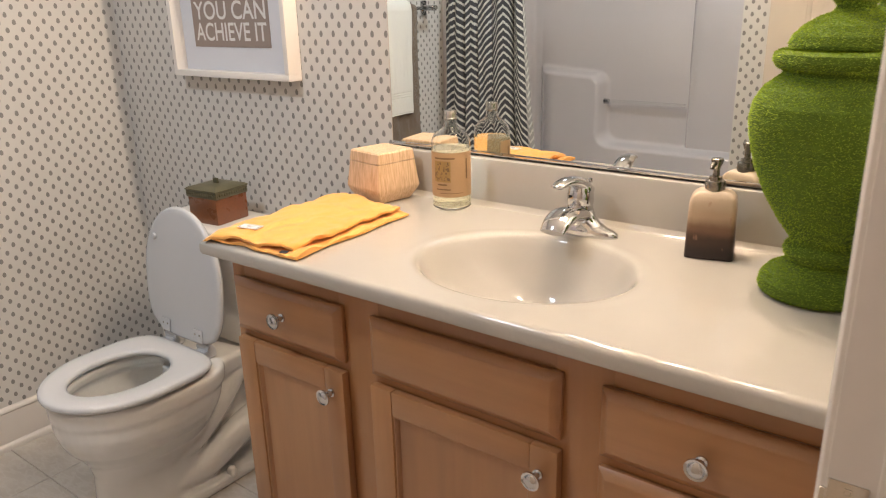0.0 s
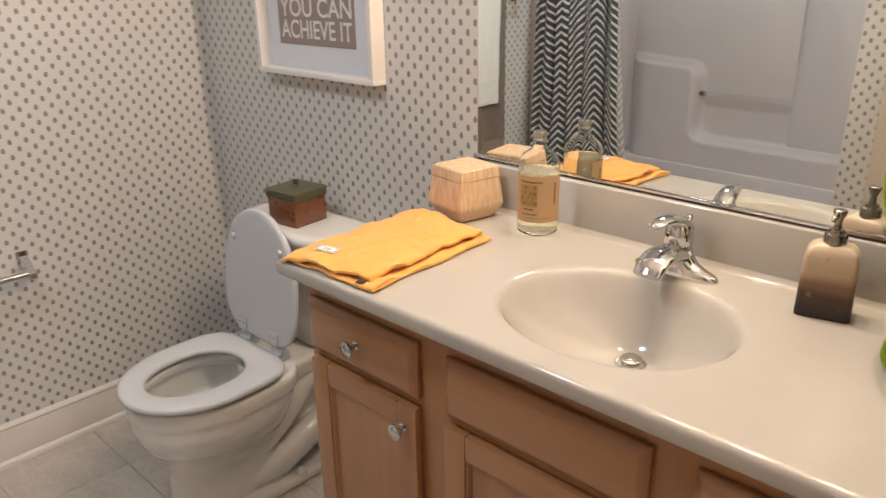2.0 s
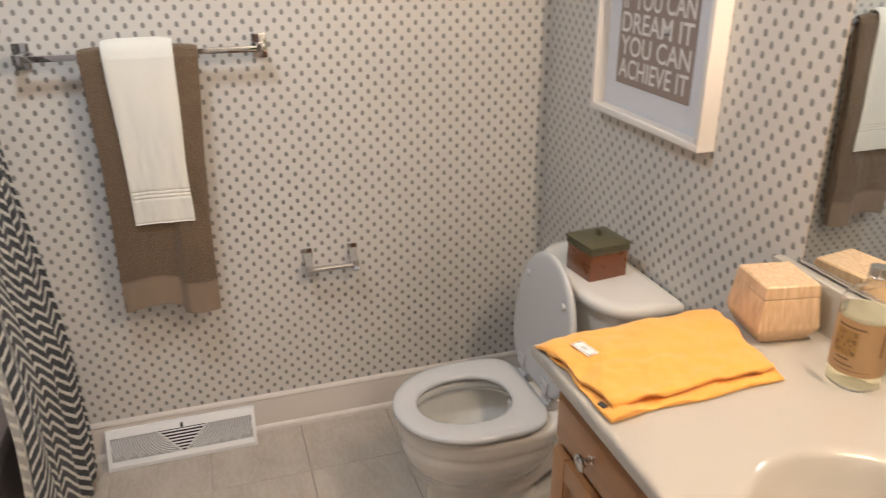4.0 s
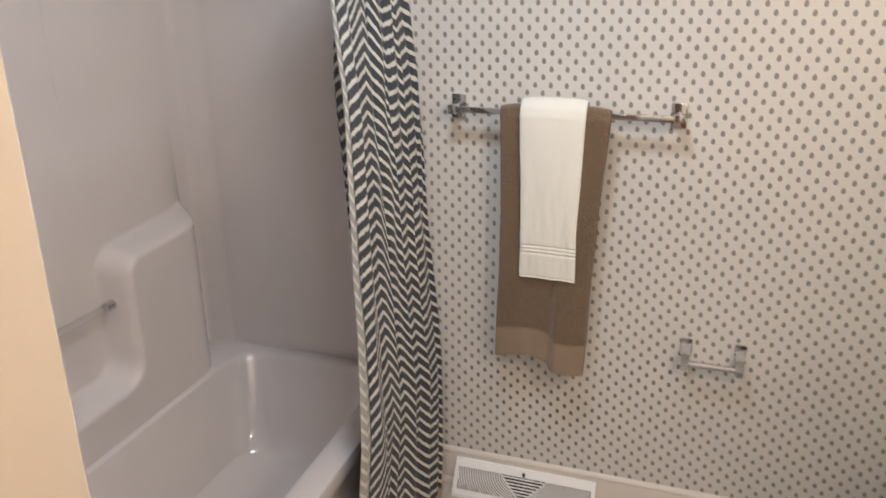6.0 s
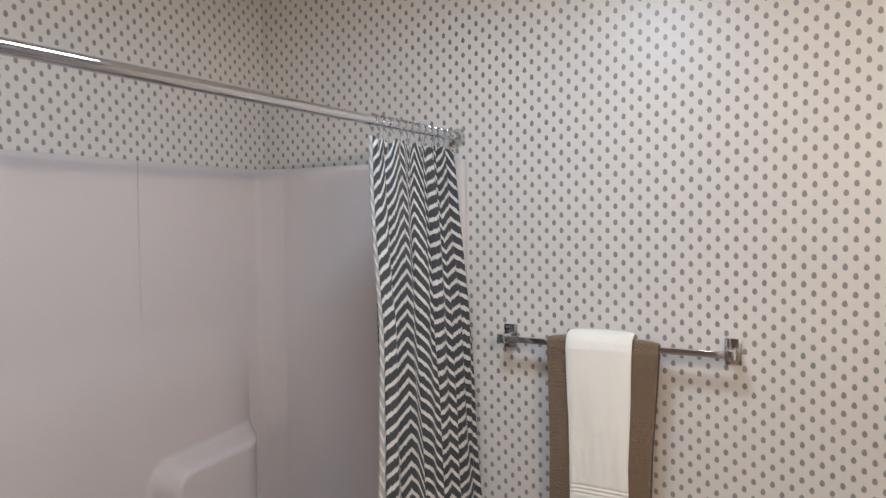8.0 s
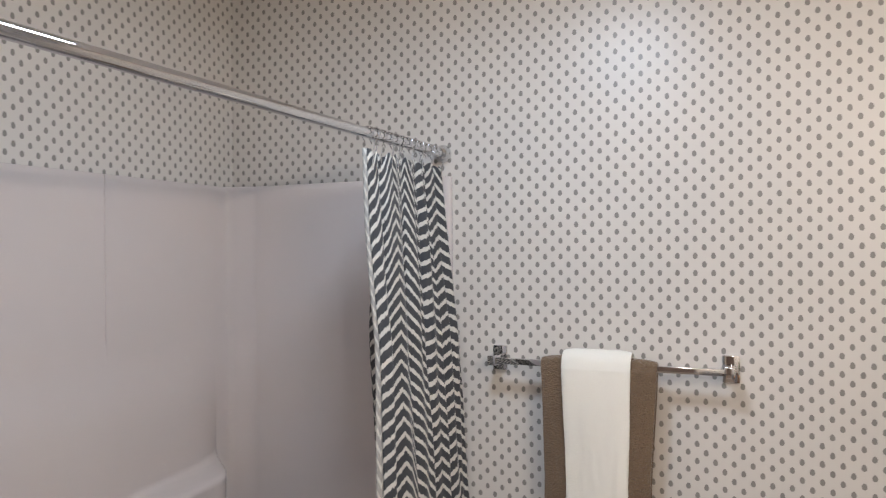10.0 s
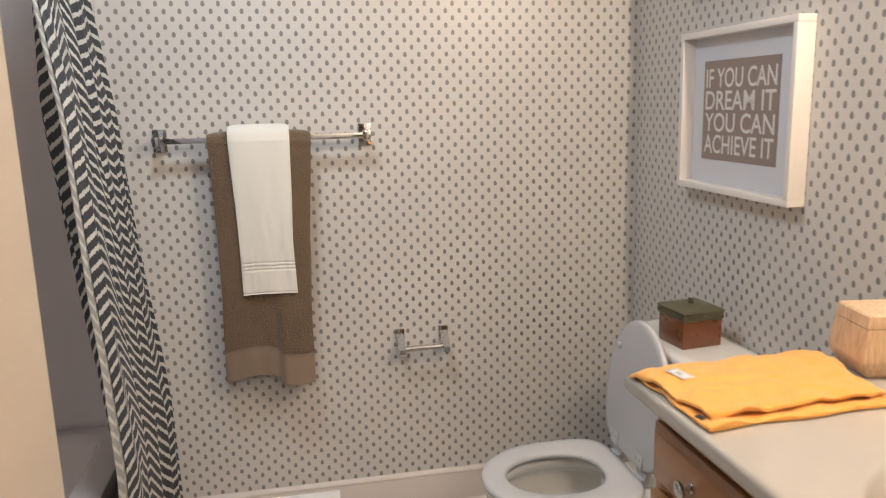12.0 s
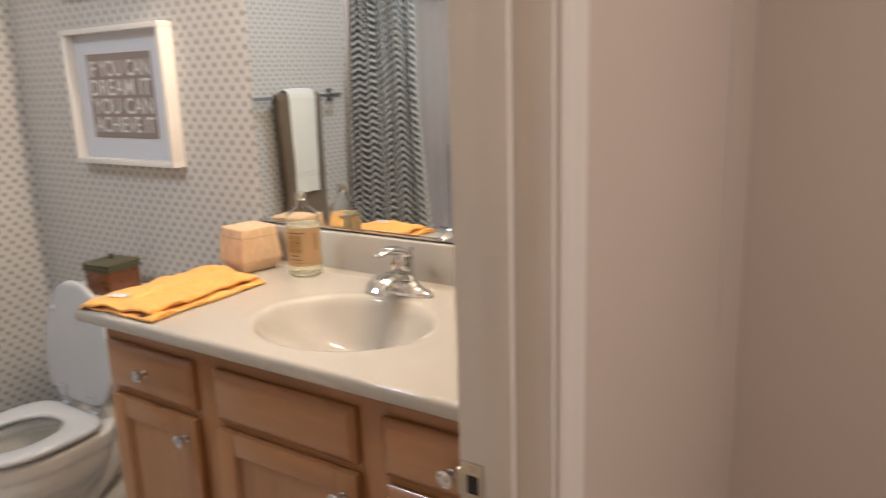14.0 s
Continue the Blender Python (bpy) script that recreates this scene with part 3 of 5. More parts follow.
def surround_shell():
    """Three walls with coved corners, as a strip on the plan drawn up from the rim, with a lip on top."""
    r, n = 0.07, 8
    plan = [(T0 - 0.004, FLANGE - 0.004), (T0, FLANGE - 0.03)]
    # the far corner is a slightly turned facet between two tight creases
    plan += [(T0, TB + 0.100), (T0 + 0.001, TB + 0.092), (T0 + 0.004, TB + 0.084), (T0 + 0.022, TB + 0.028), (T0 + 0.026, TB + 0.016), (T0 + 0.033, TB + 0.006), (T0 + 0.044, TB + 0.001)]
    seams = (0.535, 1.0)
    xs = [T0 + r]
    for s in seams:
        xs += [s - 0.006, s - 0.002, s, s + 0.002, s + 0.006]
    xs += [T1 - r]
    plan += [(x, TB - (0.004 if x in seams else 0.0)) for x in xs]
    plan += [(T1 - r + r * math.sin(radians(90 * k / n)), TB + r - r * math.cos(radians(90 * k / n))) for k in range(1, n)]
    plan += [(T1, TB + r), (T1, FLANGE - 0.03), (T1 + 0.004, FLANGE - 0.004)]

    def out(p, d):
        x = p[0] + (-d if p[0] < T0 + r else d if p[0] > T1 - r else 0)
        y = p[1] - (d if p[1] < TB + r else 0)
        return x, y

    rows = [(RIM - 0.004, 0.0), (RIM + 0.02, 0.0), (0.75, 0.001), (1.2, 0.002), (1.6, 0.003), (TH - 0.05, 0.004), (TH - 0.02, 0.0015), (TH - 0.006, 0.002), (TH - 0.001, 0.005), (TH, 0.009), (TH, 0.0145)]
    rings = [[(*out(p, d), z) for p in plan] for z, d in rows]
    return loft(rings, False, False)


part("surround_shell", surround_shell(), GELCOAT, tub, "glossy white moulded shower walls")
for x0, x1 in ((0.003, T0 - 0.001), (T1 + 0.001, TUB_END - 0.004)):
    part("flange", box(x0, x1, FLANGE - 0.014, FLANGE + 0.016, 0.0, TH, 0.004), GELCOAT, tub, "white moulded front flange")


PF = 0.146          # how far the mouldings stand out from the back wall


def moulded_ledge():
    """The raised moulding on the back wall: a shoulder at one end that runs in one soft curve into a low ledge."""
    side, low, step = 0.548, 0.566, 0.0075

    def height(x, z):
        crest = 0.930 + 0.06 * (0.5 - x)
        a, b = x - (side - 0.060), z - (crest - 0.060)
        shoulder = math.hypot(max(a, 0.0), max(b, 0.0)) - 0.060 + min(max(a, b), 0.0)
        ledge = z - low
        k = 0.085
        h = max(k - abs(shoulder - ledge), 0.0) / k
        d = min(shoulder, ledge) - h * h * k * 0.25
        t = min(1.0, max(0.0, 0.5 - d / 0.036))
        die = min(1.0, max(0.0, (x - 0.105) / 0.17))
        ease = min(1.0, max(0.0, (1.34 - z) / 0.45))
        back = 0.052 * ease * ease * (3 - 2 * ease)
        return (back + (PF - back) * t * t * (3 - 2 * t)) * die * (2 - die) - 0.003

    nx, nz = int((T1 - 0.015 - 0.10) / step), int((1.36 - RIM) / step)
    own = bmesh.new()
    grid = [[own.verts.new((0.10 + step * i, TB + height(0.10 + step * i, RIM - 0.01 + step * j), RIM - 0.01 + step * j)) for i in range(nx + 1)] for j in range(nz + 1)]
    for j in range(nz):
        for i in range(nx):
            own.faces.new((grid[j][i], grid[j][i + 1], grid[j + 1][i + 1], grid[j + 1][i]))
    return own


part("moulded_ledge", moulded_ledge(), GELCOAT, tub, "raised moulding with rounded shoulder and soap ledge", sharp=180)
rings = []
for f in (-0.02, 0.3, 0.7, 0.9, 0.97, 1.0):
    soft = max(0.0, f - 0.7) / 0.3
    d, i = TB + 0.060 * f, 0.018 * soft
    rings.append([(T1 - 0.01, d, RIM - 0.01), (T1 - 0.01, d, 1.70 - i), (1.12, d, 1.69 - i), (1.05 + i, d, 1.66 - i), (1.01 + i, d, 1.58 - i), (0.995 + i, d, 1.4), (0.99 + i, d, RIM - 0.01)])
part("pillar", loft(rings), GELCOAT, tub, "raised moulded pillar with rounded shoulder", sharp=75)
RAIL_Y, RAIL_Z = TB + 0.082, 0.790
part("grab_bar", tube([(0.555, RAIL_Y, RAIL_Z), (0.61, RAIL_Y, RAIL_Z), (0.80, RAIL_Y, RAIL_Z), (0.995, RAIL_Y, RAIL_Z)], 0.010, 14), CLEAR, tub, "clear acrylic towel rail")
part("rail_socket", tube([(0.552, RAIL_Y, RAIL_Z), (0.579, RAIL_Y, RAIL_Z)], [0.015, 0.013], 14), CHROME, tub)

# ---------------------------------------------------------------- shower rod, rings and curtain
ROD_Y, ROD_Z = -1.690, 1.875
rod = thing("shower_rod", (0, ROD_Y, ROD_Z), "polished chrome shower curtain rod across the tub", "curtain rod")
part("bar", tube([(0.004, 0, 0), (TUB_END - 0.004, 0, 0)], 0.0125, 20), CHROME, rod)
for x, s in ((0.0, 1), (TUB_END - 0.002, -1)):
    part("end_flange", tube([(x, 0, 0), (x + s * 0.006, 0, 0), (x + s * 0.016, 0, 0), (x + s * 0.026, 0, 0), (x + s * 0.030, 0, 0)], [0.026, 0.027, 0.023, 0.017, 0.013], 20), CHROME, rod, "domed chrome flange")

FOLDS, CLOTH = 5.6, 0.86


def curtain_point(s, v):
    """s across the cloth, v from the top down: a gathered sheet that hangs outside the tub and spreads downwards."""
    left = 0.452 + 0.095 * v + 0.105 * v ** 2
    right = 0.050 + 0.075 * v
    x = right + (left - right) * (1 - s)
    depth = (0.010 + 0.027 * min(1, v * 4)) * (1 + 0.40 * math.sin(6.3 * s + 1.9 + 0.8 * v))
    phase = 2 * math.pi * FOLDS * (0.45 * s + 0.55 * s * s + 0.035 * math.sin(5.1 * s + 0.6) + 0.012 * math.sin(4 * v + 9 * s))
    wave = math.sin(phase) + 0.30 * math.sin(2 * phase + 1.0 + 1.5 * v) + 0.16 * math.sin(3.3 * phase + 5 * v) * max(0.0, 1 - 1.2 * v)
    y = ROD_Y + 0.004 + 0.105 * min(1, v * 1.35) ** 1.3 + depth * wave
    x += (0.016 * math.cos(phase) + 0.006 * math.cos(2 * phase + 2 * v)) * min(1, v * 4)
    if s < 0.03:
        y -= (0.03 - s) * 0.5
    z = 1.838 - 1.775 * v - 0.006 * (1 - v) * (1 - math.cos(2 * math.pi * 12 * s))
    y += 0.007 * noise.noise(Vector((9 * s, 5 * v, 2.0))) + 0.0035 * noise.noise(Vector((24 * s, 9 * v, 5.0)))
    return Vector((x, y, z))


def curtain_mesh():
    bm = bmesh.new()
    layer = bm.loops.layers.uv.new("UVMap")
    n, k = 260, 70
    grid = [[bm.verts.new(curtain_point(i / n, j / k)) for i in range(n + 1)] for j in range(k + 1)]
    for j in range(k):
        for i in range(n):
            f = bm.faces.new((grid[j][i], grid[j][i + 1], grid[j + 1][i + 1], grid[j + 1][i]))
            for loop, (a, b) in zip(f.loops, ((i, j), (i + 1, j), (i + 1, j + 1), (i, j + 1))):
                loop[layer].uv = (CLOTH * a / n + 0.105, -1.775 * b / k)
    return bm


curtain = thing("shower_curtain", (0, 0, 0), "gathered shower curtain with slate and cream woven chevron stripes", "shower curtain")
cloth = part("cloth", curtain_mesh(), CURTAIN, curtain, sharp=180)
mod = cloth.modifiers.new("thickness", "SOLIDIFY")
mod.thickness, mod.offset = 0.0016, 0


def reverse_strip():
    """The cloth's free edge turned back, showing its paler wrong side."""
    bm = bmesh.new()
    layer = bm.loops.layers.uv.new("UVMap")
    k, n = 70, 4
    grid = []
    for j in range(k + 1):
        v = j / k
        p = curtain_point(0.0, v)
        w = 0.003 + 0.036 * min(1.0, max(0.0, v - 0.25) * 2.0) + 0.002 * math.sin(9 * v)
        grid.append([bm.verts.new((p.x - 0.004 + w * i / n, p.y - 0.003 - 0.010 * (i / n) ** 2, p.z)) for i in range(n + 1)])
    for j in range(k):
        for i in range(n):
            f = bm.faces.new((grid[j][i], grid[j][i + 1], grid[j + 1][i + 1], grid[j + 1][i]))
            for loop, (a, b) in zip(f.loops, ((i, j), (i + 1, j), (i + 1, j + 1), (i, j + 1))):
                loop[layer].uv = (0.105 - 0.040 * a / n, -1.775 * b / k)
    return bm


hem = part("turned_edge", reverse_strip(), CURTAIN_BACK, curtain, "pale reverse side of the cloth at its free edge", sharp=180)
mod = hem.modifiers.new("thickness", "SOLIDIFY")
mod.thickness, mod.offset = 0.0016, 0
for i in range(12):
    s = (i + 0.35) / 11.7
    p = curtain_point(s, 0.012)
    x = p.x
    top = ROD_Z + 0.0165
    hook = thing("curtain_hook", (x, ROD_Y, ROD_Z), "polished chrome double roller curtain hook", "curtain hook", "hooks on the shower rod")
    dy = p.y - ROD_Y + 0.003
    loop = [(0.010, dy, p.z - ROD_Z - 0.010), (0.008, dy + 0.006, -0.022), (0.004, 0.0165, -0.006), (0.0, 0.0125, 0.0115), (0.0, 0.0, 0.0165), (0.0, -0.0125, 0.0115), (0.0, -0.016, -0.006), (-0.003, -0.010, -0.022)]
    part("wire", tube(along(loop, 4), 0.0014, 6), CHROME, hook)
    for k in range(3):
        a = radians(55 + 35 * k)
        c = (0.0, 0.0158 * math.cos(a), 0.0158 * math.sin(a))
        part("roller_ball", lathe([(0.0004, -0.0034), (0.0024, -0.0024), (0.0034, 0), (0.0024, 0.0024), (0.0004, 0.0034)], 8), CHROME, hook).location = c
bm = lathe([(0.006, 0), (0.0085, 0.0008), (0.0085, 0.0016), (0.006, 0.0022)], 16)
grommet = part("grommet", bm, CHROME, curtain, "chrome grommet")
p = curtain_point(0.045, 0.022)
grommet.matrix_basis = pose(p.x, p.y + 0.004, p.z, -90, 0, 20)

# ---------------------------------------------------------------- towel bar and towels
BAR_Z, BAR_X = 1.293, 0.066
bar = thing("towel_bar", (0, -1.215, BAR_Z), "square polished chrome towel bar fixed to the wall", "towel bar")
part("rail", box(BAR_X - 0.008, BAR_X + 0.008, -0.305, 0.305, -0.008, 0.008, 0.0012), CHROME, bar)
for y in (-0.303, 0.303):
    post = part("post", box(0.004, BAR_X + 0.011, y - 0.012, y + 0.012, -0.013, 0.013, 0.002), CHROME, bar)
    box_bm = box(0.0, 0.008, y - 0.0205, y + 0.0205, -0.034, 0.034, 0.003)
    part("wall_plate", box_bm, CHROME, bar)


def hanging(name, y0, y1, front, back, clear, thick, material, band, label, wander, group="towels on the bar", split=None):
    """A folded towel over the bar: a thick sheet with front and back falls, slightly uneven, with woven bands."""
    t = thing(name, (BAR_X, (y0 + y1) / 2, BAR_Z), label, "towel", group)
    w, r = (y1 - y0) / 2, 0.008 + clear
    N = 130
    path = [(r + thick * 0.2, -front + front * k / N) for k in range(N)]
    path += [(r * math.cos(radians(a)), r * math.sin(radians(a)) + 0.003) for a in range(0, 181, 15)]
    path += [(-r, -back * k / 20) for k in range(1, 21)]
    path = [(x, z) for x, z in path]
    rows, cols = len(path), 40
    bands = [(0, front)] if not band else band

    def point(i, j, push):
        x, z = path[i]
        u = j / cols * 2 - 1
        nx = 1 if i < N else -1 if i >= N + 13 else math.cos(radians((i - N) * 15))
        nz = 0 if i < N or i >= N + 13 else math.sin(radians((i - N) * 15))
        fall = min(1.0, max(0.0, -z) / 0.3)
        swell = thick * (0.5 * (1 - abs(u) ** 6) + 0.1)
        if split and u > split and i < N:
            swell += (0.007 + 0.011 * min(1.0, max(0.0, -z - 0.47) / 0.06)) * min(1, (u - split) * 9)
        out = push * swell
        yy = u * w * (1 - wander[0] * fall) + wander[1] * fall * (-z) + 0.004 * noise.noise(Vector((z * 6, u, w * 9))) * fall
        xx = x + nx * out + (0.006 * fall * noise.noise(Vector((u * 1.6, z * 4.5, front * 3))) + 0.0022 * fall * noise.noise(Vector((u * 5, z * 14, front * 5))) if i < N else 0)
        zz = z + nz * out
        if i < N:
            edge = 1 - i / N
            zz += edge * ((0.010 if split else 0.002) * math.sin(2.4 * u + front * 4) + (-0.014 if split and u > split else 0.008 * math.sin(3.5 * u + 2.0) if split else 0))
            for b0, b1 in bands:
                if b0 <= z + front <= b1 and push > 0:
                    xx -= 0.0026 if not split else 0.0020
        return (max(xx, -BAR_X + 0.010), yy, zz)

    bm = bmesh.new()
    outer = [[bm.verts.new(point(i, j, 1)) for j in range(cols + 1)] for i in range(rows)]
    inner = [[bm.verts.new(point(i, j, -0.6)) for j in range(cols + 1)] for i in range(rows)]
    for i in range(rows - 1):
        for j in range(cols):
            f = bm.faces.new((outer[i][j], outer[i][j + 1], outer[i + 1][j + 1], outer[i + 1][j]))
            zmid = path[i][1] + front
            if i < N and any(b0 <= zmid <= b1 for b0, b1 in bands):
                f.material_index = 1
            bm.faces.new((inner[i][j], inner[i + 1][j], inner[i + 1][j + 1], inner[i][j + 1]))
        for j in (0, cols):
            bm.faces.new((outer[i][j], outer[i + 1][j], inner[i + 1][j], inner[i][j]))
    for i in (0, rows - 1):
        for j in range(cols):
            bm.faces.new((outer[i][j], outer[i][j + 1], inner[i][j + 1], inner[i][j]))
    part("cloth", bm, material, t, sharp=70)
    return t


hanging("bath_towel", -1.378, -1.080, 0.738, 0.68, 0.004, 0.016, [BROWN, BROWN_BAND], [(0.0, 0.092)], "folded brown terry bath towel over the chrome bar", (0.10, -0.020), split=0.22)
white = hanging("hand_towel", -1.318, -1.142, 0.464, 0.42, 0.025, 0.012, [WHITE_T, WHITE_BAND], [(0.003, 0.0065), (0.074, 0.078), (0.084, 0.088), (0.094, 0.098)], "white terry hand towel folded over the brown towel", (0.10, 0.008))

# ---------------------------------------------------------------- paper holder
holder = thing("paper_holder", (0, -0.754, 0.622), "empty polished chrome toilet paper holder on the wall", "paper holder")
for y in (-0.073, 0.073):
    part("wall_plate", box(0.0, 0.008, y - 0.016, y + 0.016, -0.020, 0.033, 0.003), CHROME, holder)
    rings = [[(0.006, y - 0.012, 0.020), (0.006, y + 0.012, 0.020), (0.006, y + 0.012, -0.018), (0.006, y - 0.012, -0.018)],
             [(0.040, y - 0.012, 0.000), (0.040, y + 0.012, 0.000), (0.040, y + 0.012, -0.028), (0.040, y - 0.012, -0.028)],
             [(0.066, y - 0.011, -0.016), (0.066, y + 0.011, -0.016), (0.066, y + 0.011, -0.040), (0.066, y - 0.011, -0.040)],
             [(0.072, y - 0.009, -0.020), (0.072, y + 0.009, -0.020), (0.072, y + 0.009, -0.036), (0.072, y - 0.009, -0.036)]]
    part("post", loft(rings), CHROME, holder)
part("roller", tube([(0.056, -0.068, -0.022), (0.056, 0.010, -0.022), (0.056, 0.011, -0.022), (0.056, 0.068, -0.022)], [0.0100, 0.0100, 0.0085, 0.0085], 16), CHROME, holder, "sprung chrome roller")

# ---------------------------------------------------------------- floor register
VW, VH, VD = 0.466, 0.110, 0.074
vent = thing("floor_register", (0.012, -1.284, 0.0), "white enamelled steel baseboard heating register with fanned louvres", "vent")


def sloped(u, h, lift=0.0):
    """A point on the register's sloping face: u along the wall, h from 0 at the foot to 1 at the head."""
    return Vector((VD - (VD - 0.016) * h + lift * 0.9, u, 0.016 + (VH - 0.022) * h + lift * 0.45))


bm = loft([[(0, u, 0), (VD, u, 0), (VD, u, 0.014), (0.014, u, VH - 0.004), (0.010, u, VH), (0, u, VH)] for u in (-VW / 2, -VW / 2 + 0.012)])
loft([[(0, u, 0), (VD, u, 0), (VD, u, 0.014), (0.014, u, VH - 0.004), (0.010, u, VH), (0, u, VH)] for u in (VW / 2 - 0.012, VW / 2)], bm=bm)
box(0, VD + 0.001, -VW / 2 + 0.01, VW / 2 - 0.01, 0.0, 0.016, 0.002, bm=bm)
loft([[sloped(u, 0.0), sloped(u, 0.14), sloped(u, 0.14, -0.006), sloped(u, 0.0, -0.006)] for u in (-VW / 2 + 0.01, VW / 2 - 0.01)], bm=bm)
loft([[sloped(u, 0.84), sloped(u, 1.0), (0.010, u, VH), (0.0, u, VH), sloped(u, 0.84, -0.006)] for u in (-VW / 2 + 0.01, VW / 2 - 0.01)], bm=bm)
part("housing", bm, WHITE_METAL, vent)
part("damper", loft([[sloped(u, 0.1, -0.010), sloped(u, 0.9, -0.010), sloped(u, 0.9, -0.013), sloped(u, 0.1, -0.013)] for u in (-VW / 2 + 0.012, VW / 2 - 0.012)]), surface("grey_damper", (0.46, 0.45, 0.445), 0.6), vent, "grey damper plate behind the louvres")
# a near-black plate paints the shade between the middle slats
throat_shade = loft([[sloped(-w, h, -0.0085), sloped(w, h, -0.0085), sloped(w, h, -0.0095), sloped(-w, h, -0.0095)] for h, w in ((0.14, 0.004), (0.86, 0.078))])
part("throat_shade", throat_shade, DARK, vent, "dark plate painting the shade behind the middle louvres")
for s in (-1, 1):
    a, b = sloped(s * 0.006, 0.13), sloped(s * 0.080, 0.86)
    part("divider", tube([a, b], 0.0022, 6), WHITE_METAL, vent)
for k in range(7):
    h = 0.20 + 0.095 * k
    w = 0.006 + 0.074 * (h - 0.13) / 0.73
    part("slat", loft([[sloped(u, h, 0.001), sloped(u, h + 0.045, 0.001), sloped(u, h + 0.03, -0.007), sloped(u, h - 0.01, -0.007)] for u in (-w, w)]), WHITE_METAL, vent)
for s in (-1, 1):
    for k in range(26):
        radius = 0.030 + 0.0073 * k
        pts = []
        for m_ in range(13):
            a = radians(90 * m_ / 12)
            du, dh = radius * math.cos(a) * 1.12, radius * math.sin(a)
            h = 0.86 - dh / 0.115 * 1.0
            u = 0.016 + du
            inside = u < VW / 2 - 0.012 and 0.14 <= h <= 0.86 and u > 0.006 + 0.074 * (h - 0.13) / 0.73 + 0.002
            if inside:
                pts.append(sloped(s * u, h, -0.001))
        if len(pts) > 1:
            part("fin", tube(pts, 0.0016, 5), WHITE_METAL, vent)
part("lever", box(-0.004, 0.006, -0.004, 0.004, -0.006, 0.006, 0.001), DARK, vent, "dark damper lever").location = sloped(0, 0.93, 0.002)

# ---------------------------------------------------------------- vanity cabinet
V0, V1, VF = 1.136, EAST - 0.004, -0.487
vanity = thing("vanity_cabinet", (0, 0, 0), "clear-finished maple bathroom vanity cabinet with chrome knobs", "cabinet")
bm = box(V0, V0 + 0.018, VF + 0.019, -0.002, 0.095, 0.846)
box(V1 - 0.018, V1, VF + 0.019, -0.002, 0.095, 0.846, bm=bm)
box(V0, V1, VF + 0.019, -0.002, 0.095, 0.113, bm=bm)
box(V0, V1, VF + 0.019, VF + 0.024, 0.095, 0.70, bm=bm)
box(V0 + 0.01, V1, VF + 0.075, -0.01, 0.0, 0.097, bm=bm)
part("body", bm, MAPLE_UP, vanity)
for x0, x1, z0, z1, m in ((V0, V0 + 0.036, 0.095, 0.846, MAPLE_UP), (1.444, 1.541, 0.0955, 0.8455, MAPLE_UP), (1.900, 1.993, 0.0955, 0.8455, MAPLE_UP), (V1 - 0.036, V1, 0.095, 0.846, MAPLE_UP)):
    part("stile", box(x0, x1, VF, VF + 0.0195, z0, z1, 0.001), m, vanity)
for x0, x1 in ((V0 + 0.036, 1.444), (1.541, 1.900), (1.993, V1 - 0.036)):
    for z0, z1 in ((0.790, 0.846), (0.640, 0.692), (0.095, 0.135)):
        part("rail", box(x0, x1, VF + 0.0004, VF + 0.0195, z0, z1), MAPLE_ACROSS, vanity)


def knob(x, z, parent):
    k = part("knob", tube([(x, VF - 0.0205, z), (x, VF - 0.024, z), (x, VF - 0.026, z), (x, VF - 0.036, z), (x, VF - 0.038, z), (x, VF - 0.044, z), (x, VF - 0.047, z), (x, VF - 0.0465, z), (x, VF - 0.049, z), (x, VF - 0.0498, z)],
                          [0.0085, 0.0085, 0.0055, 0.005, 0.012, 0.0165, 0.0160, 0.0125, 0.010, 0.004], 24), CHROME, parent, "polished chrome round knob")
    return k


def drawer_front(x0, x1, z0, z1, knob_at=None):
    """A slab front with a wide chamfer round its edge."""
    o, y = 0.016, VF - 0.0005
    rings = [[(x0 + a, y - d, z0 + a), (x1 - a, y - d, z0 + a), (x1 - a, y - d, z1 - a), (x0 + a, y - d, z1 - a)] for a, d in ((0.001, 0.0), (0.0, 0.002), (0.0, 0.009), (0.002, 0.0115), (o - 0.003, 0.0185), (o, 0.0195))]
    f = part("drawer_front", loft(rings), MAPLE_ACROSS, vanity, sharp=25)
    if knob_at:
        knob(*knob_at, f)
    return f


